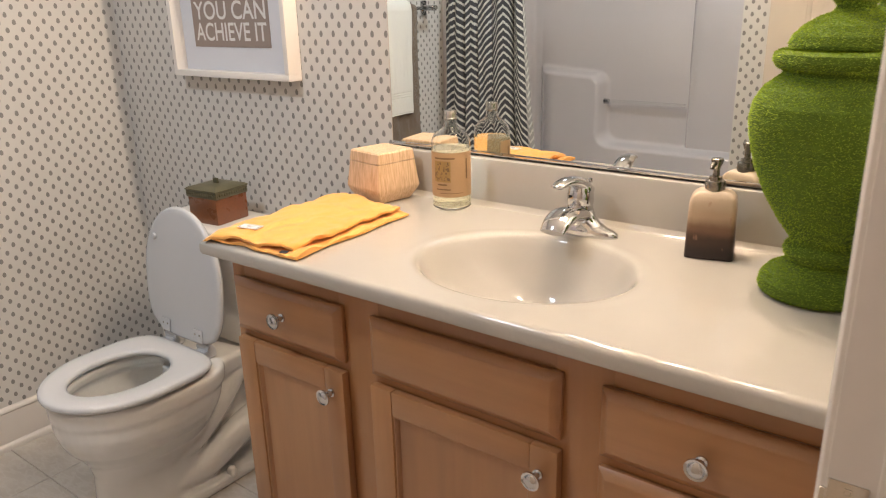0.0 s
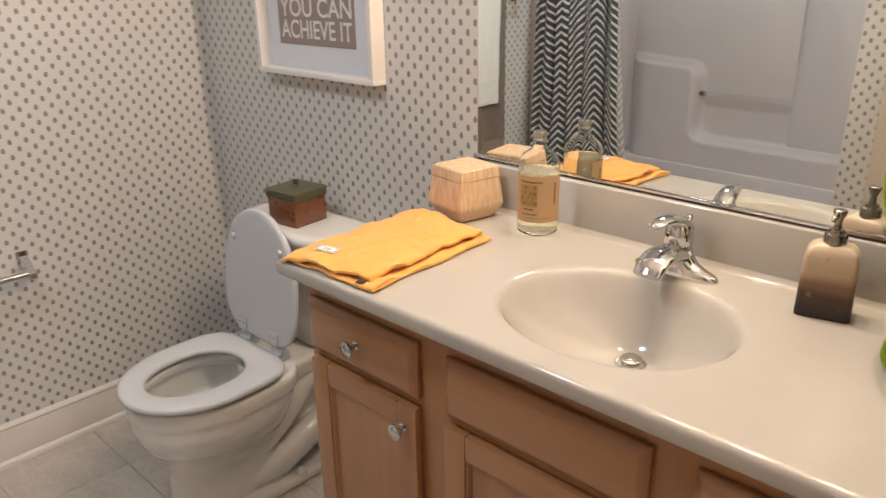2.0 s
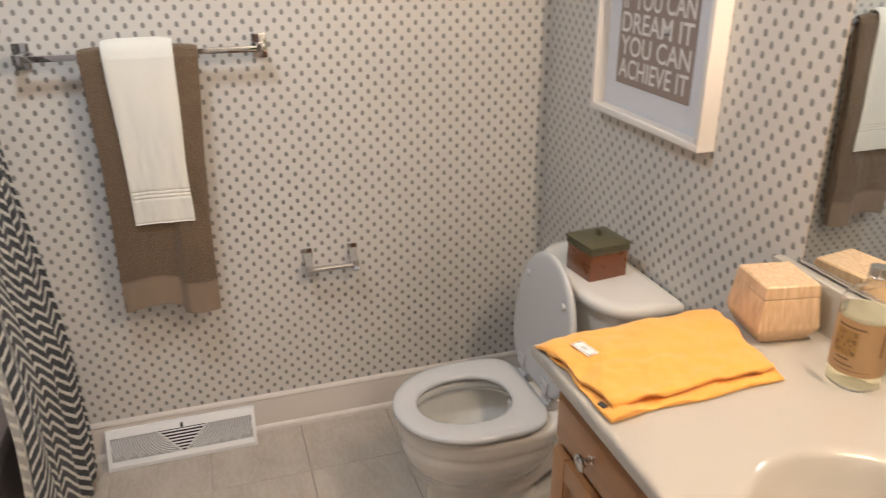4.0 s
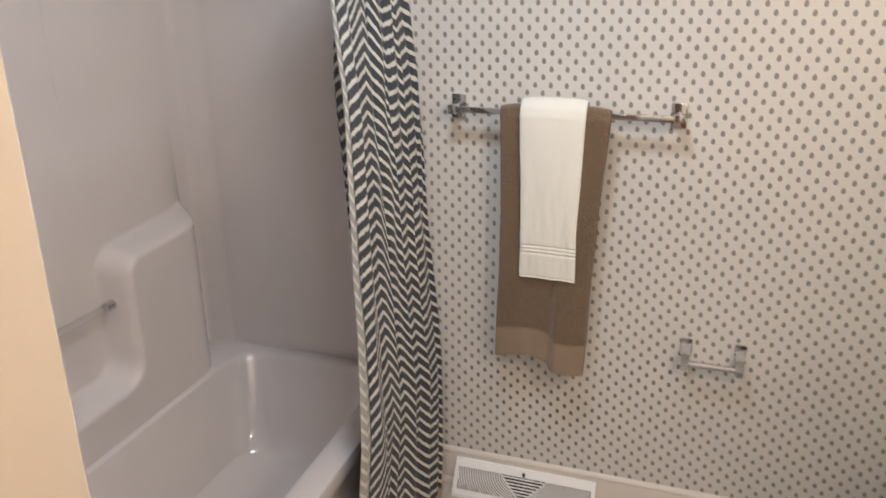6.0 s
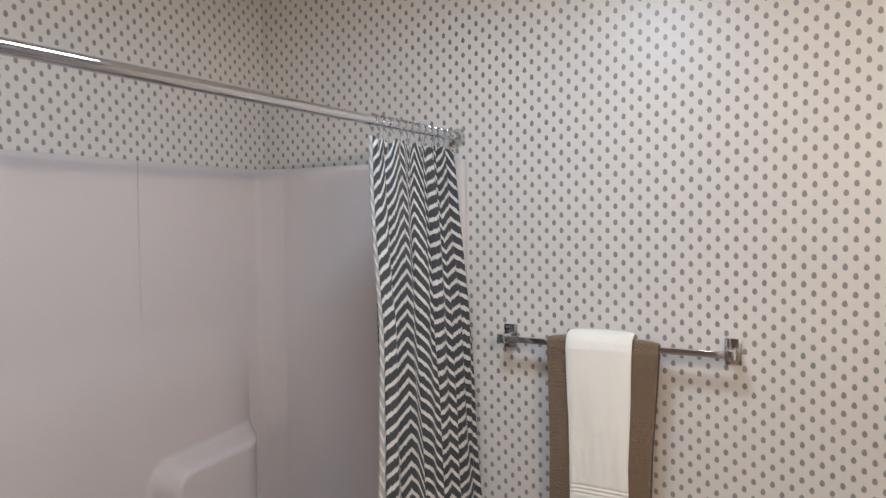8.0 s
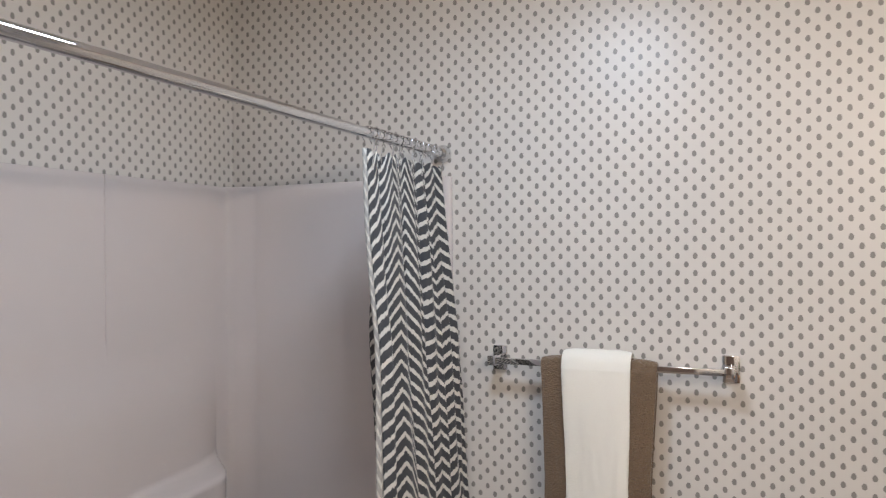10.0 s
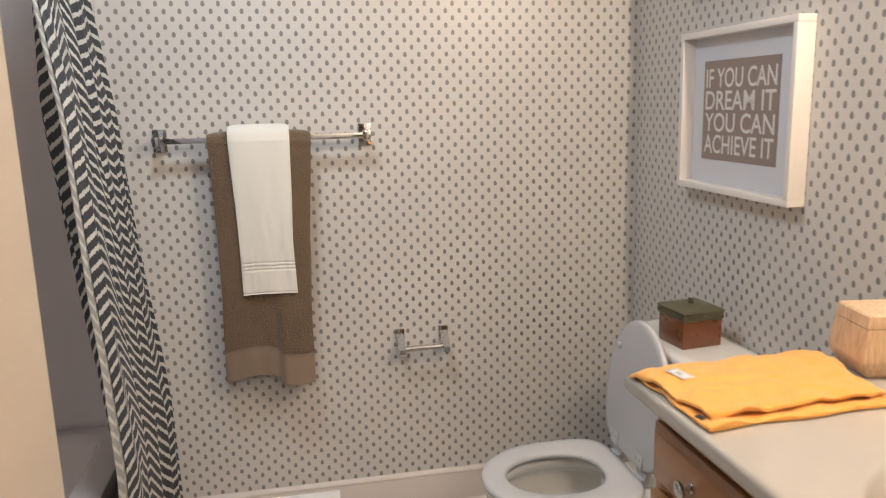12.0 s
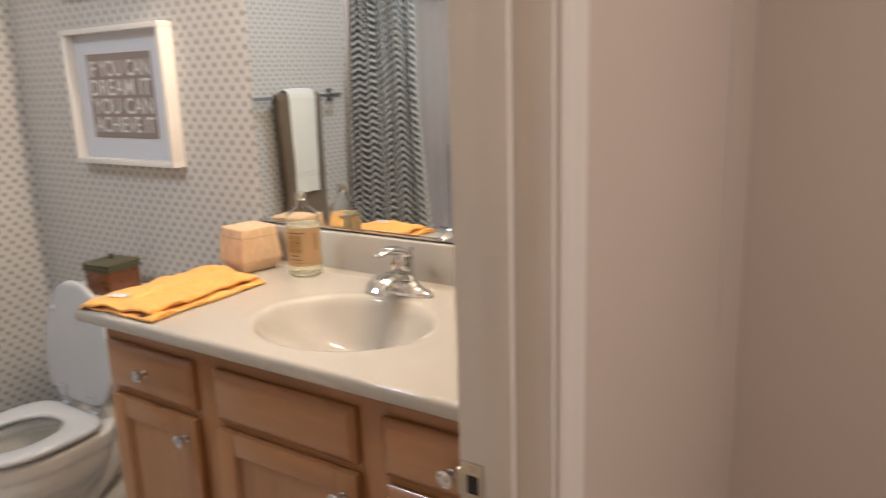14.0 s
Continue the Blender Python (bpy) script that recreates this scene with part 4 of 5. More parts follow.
def cabinet_door(x0, x1, z0, z1, knob_at):
    """Frame and panel: stiles, rails and a recessed flat panel."""
    y0, y1, w = VF - 0.0195, VF - 0.0008, 0.050
    d = part("door", box(x0, x0 + w, y0, y1, z0, z1, 0.0042), MAPLE_UP, vanity)
    part("door_stile", box(x1 - w, x1, y0, y1, z0, z1, 0.0042), MAPLE_UP, d)
    for a, b in ((z0, z0 + w), (z1 - w, z1)):
        part("door_rail", box(x0 + w, x1 - w, y0 + 0.0006, y1, a + 0.0004, b - 0.0004, 0.0036), MAPLE_ACROSS, d)
    # a small bead steps down to the panel
    xa, xb, za, zb = x0 + w, x1 - w, z0 + w, z1 - w
    rings = [[(xa + a, y0 + e, za + a), (xb - a, y0 + e, za + a), (xb - a, y0 + e, zb - a), (xa + a, y0 + e, zb - a)] for a, e in ((-0.001, 0.004), (0.004, 0.004), (0.007, 0.008), (0.009, 0.0115), (0.012, 0.012))]
    own = bmesh.new()
    made = [[own.verts.new(p) for p in r] for r in rings]
    for p, q in zip(made, made[1:]):
        for i in range(4):
            own.faces.new((p[i], p[(i + 1) % 4], q[(i + 1) % 4], q[i]))
    own.faces.new(made[-1])
    part("door_panel", own, MAPLE_UP, d, sharp=20)
    knob(*knob_at, d)
    return d


drawer_front(1.150, 1.458, 0.677, 0.793, (1.303, 0.738))
cabinet_door(1.152, 1.458, 0.115, 0.659, (1.428, 0.612))
drawer_front(1.528, 1.914, 0.677, 0.792)
cabinet_door(1.528, 1.915, 0.115, 0.659, (1.883, 0.612))
drawer_front(1.979, V1 - 0.012, 0.677, 0.791, (2.131, 0.731))
drawer_front(1.979, V1 - 0.012, 0.420, 0.659, (2.131, 0.545))
drawer_front(1.979, V1 - 0.012, 0.115, 0.405, (2.131, 0.260))

# ---------------------------------------------------------------- cultured marble top with its oval bowl
CT, CX, CY, RA, RB = 0.877, 1.737, -0.312, 0.204, 0.171
top = thing("countertop", (0, 0, 0), "glossy cream cultured marble vanity top with an oval moulded basin", "countertop")


def vanity_top():
    x0, x1, y0, y1 = 1.116, EAST - 0.001, -0.546, -0.001
    corners = [math.atan2((y - CY) / 1.0, x - CX) for x, y in ((x0, y0), (x1, y0), (x1, y1), (x0, y1))]
    angles = sorted([2 * math.pi * i / 96 - math.pi for i in range(96)] + corners)

    def rect(shrink, z):
        out = []
        for a in angles:
            c, s = math.cos(a), math.sin(a)
            k = min(((x1 if c > 0 else x0) - CX) / c if abs(c) > 1e-9 else 9e9, ((y1 if s > 0 else y0) - CY) / s if abs(s) > 1e-9 else 9e9)
            x, y = CX + k * c, CY + k * s
            x = min(max(x, x0 + shrink), x1)
            y = max(y, y0 + shrink)
            out.append((x, y, z))
        return out

    def ring(k, z, sy=0.0):
        return [(CX + RA * k * math.cos(a), CY + sy + RB * k * math.sin(a), z) for a in angles]

    rings = [rect(0.010, CT - 0.031), rect(0.003, CT - 0.030), rect(0.0, CT - 0.024), rect(0.0, CT - 0.010), rect(0.002, CT - 0.004), rect(0.007, CT - 0.0008), rect(0.012, CT), rect(0.0135, CT)]
    rings += [ring(1.20, CT), ring(1.16, CT - 0.0001), ring(1.12, CT + 0.0004), ring(1.06, CT + 0.0003), ring(1.02, CT - 0.0008), ring(0.995, CT - 0.0035), ring(0.97, CT - 0.009), ring(0.93, CT - 0.021), ring(0.86, CT - 0.041, 0.004), ring(0.74, CT - 0.068, 0.012), ring(0.55, CT - 0.097, 0.028), ring(0.34, CT - 0.117, 0.050), ring(0.135, CT - 0.1275, 0.070)]
    bm = loft(rings, False)
    bmesh.ops.holes_fill(bm, edges=[e for e in bm.edges if e.is_boundary and e.verts[0].co.z < CT - 0.1])
    return bm


part("slab", vanity_top(), MARBLE, top, sharp=50)
DY = CY + 0.070
part("drain_ring", lathe([(0.012, CT - 0.1285), (0.027, CT - 0.1275), (0.028, CT - 0.1265), (0.026, CT - 0.1255), (0.022, CT - 0.1265), (0.020, CT - 0.130)], 28, (CX, DY)), CHROME, top, "chrome drain ring")
part("drain_stopper", lathe([(0.016, CT - 0.128), (0.0165, CT - 0.120), (0.0195, CT - 0.1185), (0.0195, CT - 0.1165), (0.017, CT - 0.1150), (0.006, CT - 0.1145)], 24, (CX, DY)), NICKEL, top, "metal pop-up stopper")
part("backsplash", box(1.116, EAST - 0.001, -0.0225, 0.0105, CT - 0.002, 0.985, 0.005), MARBLE, top, "cream backsplash")
bm = loft([[(x, -0.0225, CT - 0.001), (x, -0.0225, CT + 0.012), (x, -0.0255, CT + 0.004), (x, -0.031, CT + 0.0005), (x, -0.034, CT - 0.001)] for x in (1.135, EAST - 0.002)])
part("cove", bm, MARBLE, top)

# ---------------------------------------------------------------- mirror
mirror = thing("wall_mirror", (0, 0, 0), "large frameless wall mirror standing on the backsplash", "mirror")
MX0, MX1, MZ0, MZ1 = 1.170, EAST - 0.01, 0.994, 1.93
pane = part("glass", box(0, MX1 - MX0, -0.0065, -0.001, MZ0, MZ1, 0.001, 1), MIRROR, mirror)
pane.matrix_basis = pose(MX0, 0.008, 0.0, 0, 0, -0.85)
channel = part("channel", box(0, MX1 - MX0, -0.0085, -0.0005, MZ0 - 0.004, MZ0 + 0.0035, 0.0008), CHROME, mirror, "thin chrome channel under the mirror")
channel.matrix_basis = pose(MX0, 0.008, 0.0, 0, 0, -0.85)

# ---------------------------------------------------------------- faucet
faucet = thing("faucet", (1.734, -0.095, CT), "polished chrome single-lever basin faucet", "faucet", turn=0)
rings = []
for z, k, w in ((0.0, 1.0, 0.0), (0.005, 1.0, 0.0), (0.009, 0.975, 0.0), (0.0125, 0.90, 0.1), (0.017, 0.74, 0.3), (0.025, 0.54, 0.6), (0.036, 0.40, 0.8), (0.050, 0.33, 0.8)):
    rings.append(oval(0, 0, 0.082 * k, (0.0285 - 0.001 * w) * (0.95 if z > 0.015 else 1), z, 40, 1.8))
part("base", loft(rings), CHROME, faucet, sharp=70)
part("body", lathe([(0.028, 0.026), (0.0265, 0.040), (0.0250, 0.055), (0.0242, 0.0575), (0.0242, 0.0590), (0.0258, 0.0605), (0.0262, 0.068), (0.0258, 0.080), (0.0235, 0.092), (0.0180, 0.101), (0.0100, 0.1055), (0.002, 0.107)], 28), CHROME, faucet)
part("temperature_mark", tube([(-0.010, -0.0242, 0.078), (-0.0102, -0.0262, 0.078)], [0.0030, 0.0026], 12), DARK, faucet, "dark temperature mark")
pts = along([(0, 0.005, 0.034), (0, -0.034, 0.046), (0, -0.068, 0.050), (0, -0.096, 0.041), (0, -0.112, 0.028)], 5)
rings = []
for i, p in enumerate(pts):
    t = i / (len(pts) - 1)
    w, h = 0.0275 - 0.002 * t + 0.004 * math.sin(math.pi * t), 0.021 - 0.012 * t
    q = pts[min(i + 1, len(pts) - 1)] - pts[max(i - 1, 0)]
    q.normalize()
    up = Vector((1, 0, 0)).cross(q)
    rings.append([p + Vector((1, 0, 0)) * w * math.cos(2 * math.pi * k / 20) + up * h * math.sin(2 * math.pi * k / 20) for k in range(20)])
part("spout", loft(rings), CHROME, faucet, sharp=70)
pts = along([(0, 0.016, 0.084), (0, -0.006, 0.100), (-0.003, -0.034, 0.1105), (-0.007, -0.062, 0.1115), (-0.010, -0.084, 0.106)], 5)
rings = []
for i, p in enumerate(pts):
    t = i / (len(pts) - 1)
    w, h = 0.021 - 0.009 * t + 0.002 * math.sin(math.pi * t), 0.016 - 0.0115 * t
    if i == len(pts) - 1:
        w, h = 0.004, 0.002
    q = pts[min(i + 1, len(pts) - 1)] - pts[max(i - 1, 0)]
    q.normalize()
    side = Vector((1, 0, 0))
    up = side.cross(q)
    rings.append([p + side * w * math.cos(2 * math.pi * k / 18) + up * h * math.sin(2 * math.pi * k / 18) for k in range(18)])
part("lever", loft(rings), CHROME, faucet, sharp=70)
part("lift_rod", lathe([(0.002, 0.03), (0.002, 0.095), (0.0055, 0.097), (0.0062, 0.101), (0.005, 0.105), (0.001, 0.106)], 12, (0.004, 0.030)), CHROME, faucet, "chrome lift rod with a small knob")

# ---------------------------------------------------------------- things on the vanity top
bottle = thing("soap_bottle", (1.410, -0.082, CT), "clear bottle of pale soap with kraft label and metal cap", "bottle")
R = 0.0430
outer = [(0.010, 0.004), (0.026, 0.001), (0.034, 0.003), (R, 0.010), (R, 0.148), (0.0424, 0.156), (0.0398, 0.164), (0.034, 0.172), (0.025, 0.179), (0.0170, 0.185), (0.0142, 0.191), (0.0136, 0.204)]
inner = [(0.0126, 0.204), (0.0132, 0.191), (0.0160, 0.1842), (0.0243, 0.1780), (0.0331, 0.1710), (0.0388, 0.1632), (0.0414, 0.1555), (0.0420, 0.148), (0.0420, 0.014), (0.034, 0.008), (0.010, 0.0075)]
part("vessel", lathe(outer + inner, 48), CLEAR, bottle, "clear bottle", sharp=80).visible_shadow = False
part("liquid", lathe([(0.009, 0.0080), (0.034, 0.0085), (0.0425, 0.0145), (0.0425, 0.139), (0.0415, 0.1405), (0.004, 0.1400)], 40), LIQUID, bottle, "pale yellow soap").visible_shadow = False
part("cap", lathe([(0.0135, 0.200), (0.0150, 0.201), (0.0150, 0.2035), (0.0142, 0.2045), (0.0142, 0.218), (0.0132, 0.220), (0.004, 0.220)], 28), NICKEL, bottle, "silver screw cap")
facing = math.atan2(-1.33, 0.93)


def wrap(radius, a0, a1, z0, z1, n=24):
    """A curved sheet round the bottle."""
    rows = []
    for r in (radius, radius + 0.0003):
        rows.append([[(r * math.cos(a0 + (a1 - a0) * i / n), r * math.sin(a0 + (a1 - a0) * i / n), z) for i in range(n + 1)] for z in (z0, z1)])
    b = bmesh.new()
    (p, q), (s, t) = [[[b.verts.new(c) for c in line] for line in row] for row in rows]
    for i in range(n):
        b.faces.new((s[i], s[i + 1], t[i + 1], t[i]))
        b.faces.new((p[i + 1], p[i], q[i], q[i + 1]))
    return b


label_part = part("paper_label", wrap(R + 0.0002, facing - 1.45, facing + 1.45, 0.036, 0.134), LABEL, bottle, "kraft paper label with brown print")
part("printed_panel", wrap(R + 0.0007, facing - 0.92, facing - 0.02, 0.070, 0.116, 14), LABEL_GOLD, label_part, "ochre printed block")
for z0, z1, a0, a1 in ((0.120, 0.1235, -0.90, 0.20), (0.062, 0.0655, -0.72, -0.22), (0.052, 0.0545, -0.80, -0.02), (0.0445, 0.0455, -0.6, 0.6)):
    part("printed_line", wrap(R + 0.0007, facing + a0, facing + a1, z0, z1, 10), LABEL_INK, label_part, "illegible printed line")
random.seed(4)
for i in range(46):
    a, z = facing + random.uniform(-0.88, -0.06), random.uniform(0.073, 0.113)
    w, h = random.uniform(0.02, 0.09), random.uniform(0.001, 0.006)
    part("printed_mark", wrap(R + 0.0012, a - w / 2, a + w / 2, z - h / 2, z + h / 2, 3), LABEL_INK, label_part)
part("printed_line", wrap(R + 0.0007, facing + 0.82, facing + 0.92, 0.075, 0.120, 4), LABEL_INK, label_part, "illegible printed line")

pump = thing("soap_dispenser", (1.992, -0.098, CT), "cream to dark brown ombre soap dispenser with metal pump", "soap dispenser", turn=13)
rings = [rounded(-0.041 * k, 0.041 * k, -0.026 * k, 0.026 * k, 0.009 * k, z) for z, k in ((0.0, 0.95), (0.002, 1.0), (0.006, 1.01), (0.05, 0.985), (0.088, 0.965), (0.100, 0.95), (0.110, 0.90), (0.116, 0.80), (0.121, 0.62), (0.123, 0.42))]
part("body", loft(rings), GLAZE, pump, sharp=60)
part("foot", loft([rounded(-0.0412, 0.0412, -0.0262, 0.0262, 0.009, z) for z in (0.0005, 0.0025)]), surface("dark_brown_glass", (0.028, 0.012, 0.009), 0.2, coat=0.4), pump, "dark brown foot")
part("collar", lathe([(0.0165, 0.120), (0.0170, 0.122), (0.0170, 0.136), (0.0160, 0.138), (0.0115, 0.1395), (0.0110, 0.145), (0.0062, 0.1462), (0.0050, 0.160)], 26), GUNMETAL, pump)
part("pump_head", lathe([(0.0052, 0.156), (0.0062, 0.161), (0.0088, 0.167), (0.0105, 0.173), (0.0103, 0.1755), (0.0085, 0.1768), (0.002, 0.1765)], 22), GUNMETAL, pump)
part("nozzle", tube(along([(0, 0, 0.169), (-0.004, -0.010, 0.169), (-0.006, -0.019, 0.166), (-0.0065, -0.022, 0.162)], 4), [0.0045] * 5 + [0.004] * 4 + [0.0034] * 4, 12), GUNMETAL, pump)

canister = thing("lidded_box", (1.213, -0.090, CT), "pale carved wooden lidded box with reeded sides", "box", turn=-10)


def square(half, z, r=0.008, n=5):
    return rounded(-half, half, -half, half, r, z, n)


part("body", loft([square(0.040, 0.0, 0.006), square(0.046, 0.002, 0.006), square(0.0585, 0.024, 0.005), square(0.0615, 0.033, 0.004), square(0.0615, 0.037, 0.004), square(0.0550, 0.0925, 0.003), square(0.0542, 0.0935, 0.003)]), REEDED, canister, sharp=22)
part("lid", loft([square(0.0538, 0.0945, 0.003), square(0.0552, 0.0955, 0.003), square(0.0528, 0.1165, 0.003), square(0.0510, 0.1190, 0.003), square(0.0495, 0.1200, 0.003)]), REEDED, canister, sharp=22)


# moss urn: a core with thousands of short blades
def mossy(profile, count, seed):
    bm = lathe(profile, 48)
    rng = random.Random(seed)
    faces = [(f.calc_area(), f.calc_center_median(), f.normal.copy(), [v.co.copy() for v in f.verts]) for f in bm.faces if len(f.verts) == 4]
    bmesh.ops.recalc_face_normals(bm, faces=bm.faces)
    total = sum(a for a, *_ in faces)
    for area, _c, _n, corners in faces:
        many = area / total * count
        for _ in range(int(many) + (rng.random() < many % 1)):
            u, v = rng.random(), rng.random()
            p = corners[0].lerp(corners[1], u).lerp(corners[3].lerp(corners[2], u), v)
            n = Vector((p.x, p.y, 0))
            n = n.normalized() if n.length > 1e-5 else Vector((0, 0, 1))
            face_n = (corners[1] - corners[0]).cross(corners[3] - corners[0]).normalized()
            if face_n.dot(n) < 0 and abs(face_n.z) < 0.98:
                face_n = -face_n
            if abs(face_n.z) >= 0.98:
                face_n = Vector((0, 0, 1 if p.z > 0.1 else -1))
            tip = (face_n + Vector((rng.uniform(-1, 1), rng.uniform(-1, 1), rng.uniform(-0.9, 0.6))) * 0.75).normalized()
            side = tip.orthogonal().normalized() * rng.uniform(0.00035, 0.0006)
            a, b, c = bm.verts.new(p - side), bm.verts.new(p + side), bm.verts.new(p + tip * rng.uniform(0.0016, 0.0036))
            f = bm.faces.new((a, b, c))
            f.material_index = 1
    return bm


def moss_part(name, profile, count, seed, parent, label):
    bm = mossy(profile, count, seed)
    mesh = bpy.data.meshes.new(name)
    bm.to_mesh(mesh)
    bm.free()
    mesh.materials.append(MOSS_CORE)
    mesh.materials.append(MOSS)
    ob = new(name, mesh)
    ob.parent = parent
    return tagged(ob, label)


urn = thing("moss_urn", (2.187, -0.188, CT), "bright green artificial moss covered lidded urn on the vanity top", "urn")
URN = [(0.0038, 0.003), (0.078, 0.003), (0.085, 0.010), (0.084, 0.024), (0.074, 0.037), (0.056, 0.0465), (0.0455, 0.052), (0.0455, 0.057), (0.052, 0.063), (0.0545, 0.071), (0.052, 0.079), (0.0455, 0.084), (0.048, 0.092), (0.065, 0.115), (0.088, 0.152), (0.107, 0.195), (0.119, 0.240), (0.1225, 0.268), (0.119, 0.292), (0.107, 0.313), (0.091, 0.326), (0.083, 0.333), (0.083, 0.339), (0.093, 0.344), (0.098, 0.352), (0.097, 0.362), (0.089, 0.366), (0.0188, 0.367)]
moss_part("body", URN, 72000, 7, urn, "green moss urn body")
moss_part("lid", [(0.02, 0.368), (0.078, 0.369), (0.080, 0.374), (0.075, 0.386), (0.061, 0.400), (0.042, 0.411), (0.029, 0.416), (0.024, 0.421), (0.024, 0.428), (0.033, 0.436), (0.038, 0.447), (0.036, 0.460), (0.026, 0.471), (0.006, 0.475)], 20000, 8, urn, "green moss lid with a round knob")


# folded yellow cloth
def edge_of(u, v):
    return max(abs(u), abs(v)) ** 8 * 0.6


def folded_sheet(layers):
    """Layers of cloth as rounded slabs, each a little smaller or skewed, with a wavy surface."""
    bm = None
    for corners, z0, z1, seed in layers:
        own = bmesh.new()
        n, k = 44, 60
        (ax, ay), (bx, by), (cx, cy), (dx, dy) = corners

        def place(i, j, upper):
            u, v = i / n * 2 - 1, j / k * 2 - 1
            wob = 0.012 * noise.noise(Vector((u * 1.3, v * 1.7, seed)))
            p, q = (u + 1) / 2, (v + 1) / 2
            x = (ax * (1 - p) + bx * p) * (1 - q) + (dx * (1 - p) + cx * p) * q + wob * (1 - edge_of(u, v)) + 0.004 * math.sin(5 * v + seed) * abs(u) * (1 - v * v)
            y = (ay * (1 - p) + by * p) * (1 - q) + (dy * (1 - p) + cy * p) * q + 0.010 * noise.noise(Vector((u * 2, v, seed + 5))) * (1 - u * u)
            edge = max(abs(u), abs(v)) ** 14
            lift = 0.0050 * noise.noise(Vector((u * 2.2, v * 3.0, seed + 2))) + 0.0036 * noise.noise(Vector((u * 5 + v * 3, v * 6, seed))) + 0.0012 * noise.noise(Vector((u * 14, v * 17, seed)))
            curl = 0.010 * max(0.0, noise.noise(Vector((u * 1.6, v * 2.2, seed + 9)))) * max(abs(u), abs(v)) ** 6
            z = (z1 - edge * (z1 - z0) * 0.35 + lift if upper else z0 + edge * (z1 - z0) * 0.25 + (lift if z0 > 0.004 else 0)) + (curl if z0 > 0.004 or upper else 0)
            if z0 > 0.004:
                z -= 0.009 * max(0.0, (-u - 0.6) / 0.4) ** 2 + 0.006 * max(0.0, (-v - 0.75) / 0.25) ** 2 * (1 - p)
            return (x, y, max(z, 0.0006))

        hi = [[own.verts.new(place(i, j, True)) for j in range(k + 1)] for i in range(n + 1)]
        lo = [[own.verts.new(place(i, j, False)) for j in range(k + 1)] for i in range(n + 1)]
        for i in range(n):
            for j in range(k):
                own.faces.new((hi[i][j], hi[i + 1][j], hi[i + 1][j + 1], hi[i][j + 1]))
                own.faces.new((lo[i][j], lo[i][j + 1], lo[i + 1][j + 1], lo[i + 1][j]))
        for i in range(n):
            for j in (0, k):
                own.faces.new((hi[i][j], lo[i][j], lo[i + 1][j], hi[i + 1][j]))
        for j in range(k):
            for i in (0, n):
                own.faces.new((hi[i][j], hi[i][j + 1], lo[i][j + 1], lo[i][j]))
        bm = join(bm, own)
    return bm


cloth_thing = thing("folded_cloth", (1.222, -0.345, CT), "folded bright orange-yellow terry cloth with a small white label", "towel")
part("lower_fold", folded_sheet([(((-0.075, -0.192), (0.163, -0.186), (0.146, 0.158), (-0.090, 0.186)), 0.0008, 0.0105, 1.0)]), YELLOW, cloth_thing, sharp=70)
part("upper_fold", folded_sheet([(((-0.090, -0.203), (0.140, -0.170), (0.130, 0.150), (-0.104, 0.192)), 0.0112, 0.0235, 4.0)]), YELLOW, cloth_thing, sharp=70)
tag = part("sewn_label", box(-0.024, 0.024, -0.0125, 0.0125, 0, 0.0009, 0.0003, 1), TAG_WHITE, cloth_thing, "white sewn label with dark border")
tag.matrix_basis = pose(-0.018, -0.138, 0.0258, 0, 1, 13)
for x0, x1, y0, y1 in ((-0.022, 0.022, 0.0085, 0.0098), (-0.022, 0.022, -0.0098, -0.0085), (-0.0222, -0.0206, -0.0095, 0.0095), (0.0206, 0.0222, -0.0095, 0.0095)):
    for k in range(5):
        if x1 - x0 > y1 - y0:
            a = x0 + (x1 - x0) * k / 5
            b = box(a, a + (x1 - x0) / 8, y0, y1, 0.001, 0.0013)
        else:
            a = y0 + (y1 - y0) * k / 5
            b = box(x0, x1, a, a + (y1 - y0) / 8, 0.001, 0.0013)
        part("border_stitch", b, BLACK_INK, tag)
for y, w in ((0.002, 0.009), (-0.003, 0.007)):
    part("illegible_line", box(-w, w, y - 0.0007, y + 0.0007, 0.001, 0.0013), BLACK_INK, tag)
care = part("care_tag", box(-0.008, 0.008, -0.005, 0.005, 0.0, 0.0012, 0.0003, 1), BLACK_INK, cloth_thing, "black and white folded care tag")
care.matrix_basis = pose(0.126, -0.180, 0.0100, 8, 0, 15)

# ---------------------------------------------------------------- toilet
toilet = thing("toilet", (0.610, 0.0, 0.0), "white porcelain toilet with its seat down and lid raised", "toilet")


def egg(half, back, front, z, n=48, flat=0.0):
    """A seat-like outline: half width, back and front ends on y (front is negative), rounder at the front."""
    out = []
    cy = back - (back - front) * 0.46
    for i in range(n):
        a = 2 * math.pi * i / n
        c, s = math.cos(a), math.sin(a)
        if s > 0:
            p = 2.0 + flat
            x, y = half * math.copysign(abs(c) ** (2 / p), c), cy + (back - cy) * abs(s) ** (2 / p)
        else:
            x, y = half * c, cy - (cy - front) * abs(s) ** 0.97
        out.append((x, y, z))
    return out


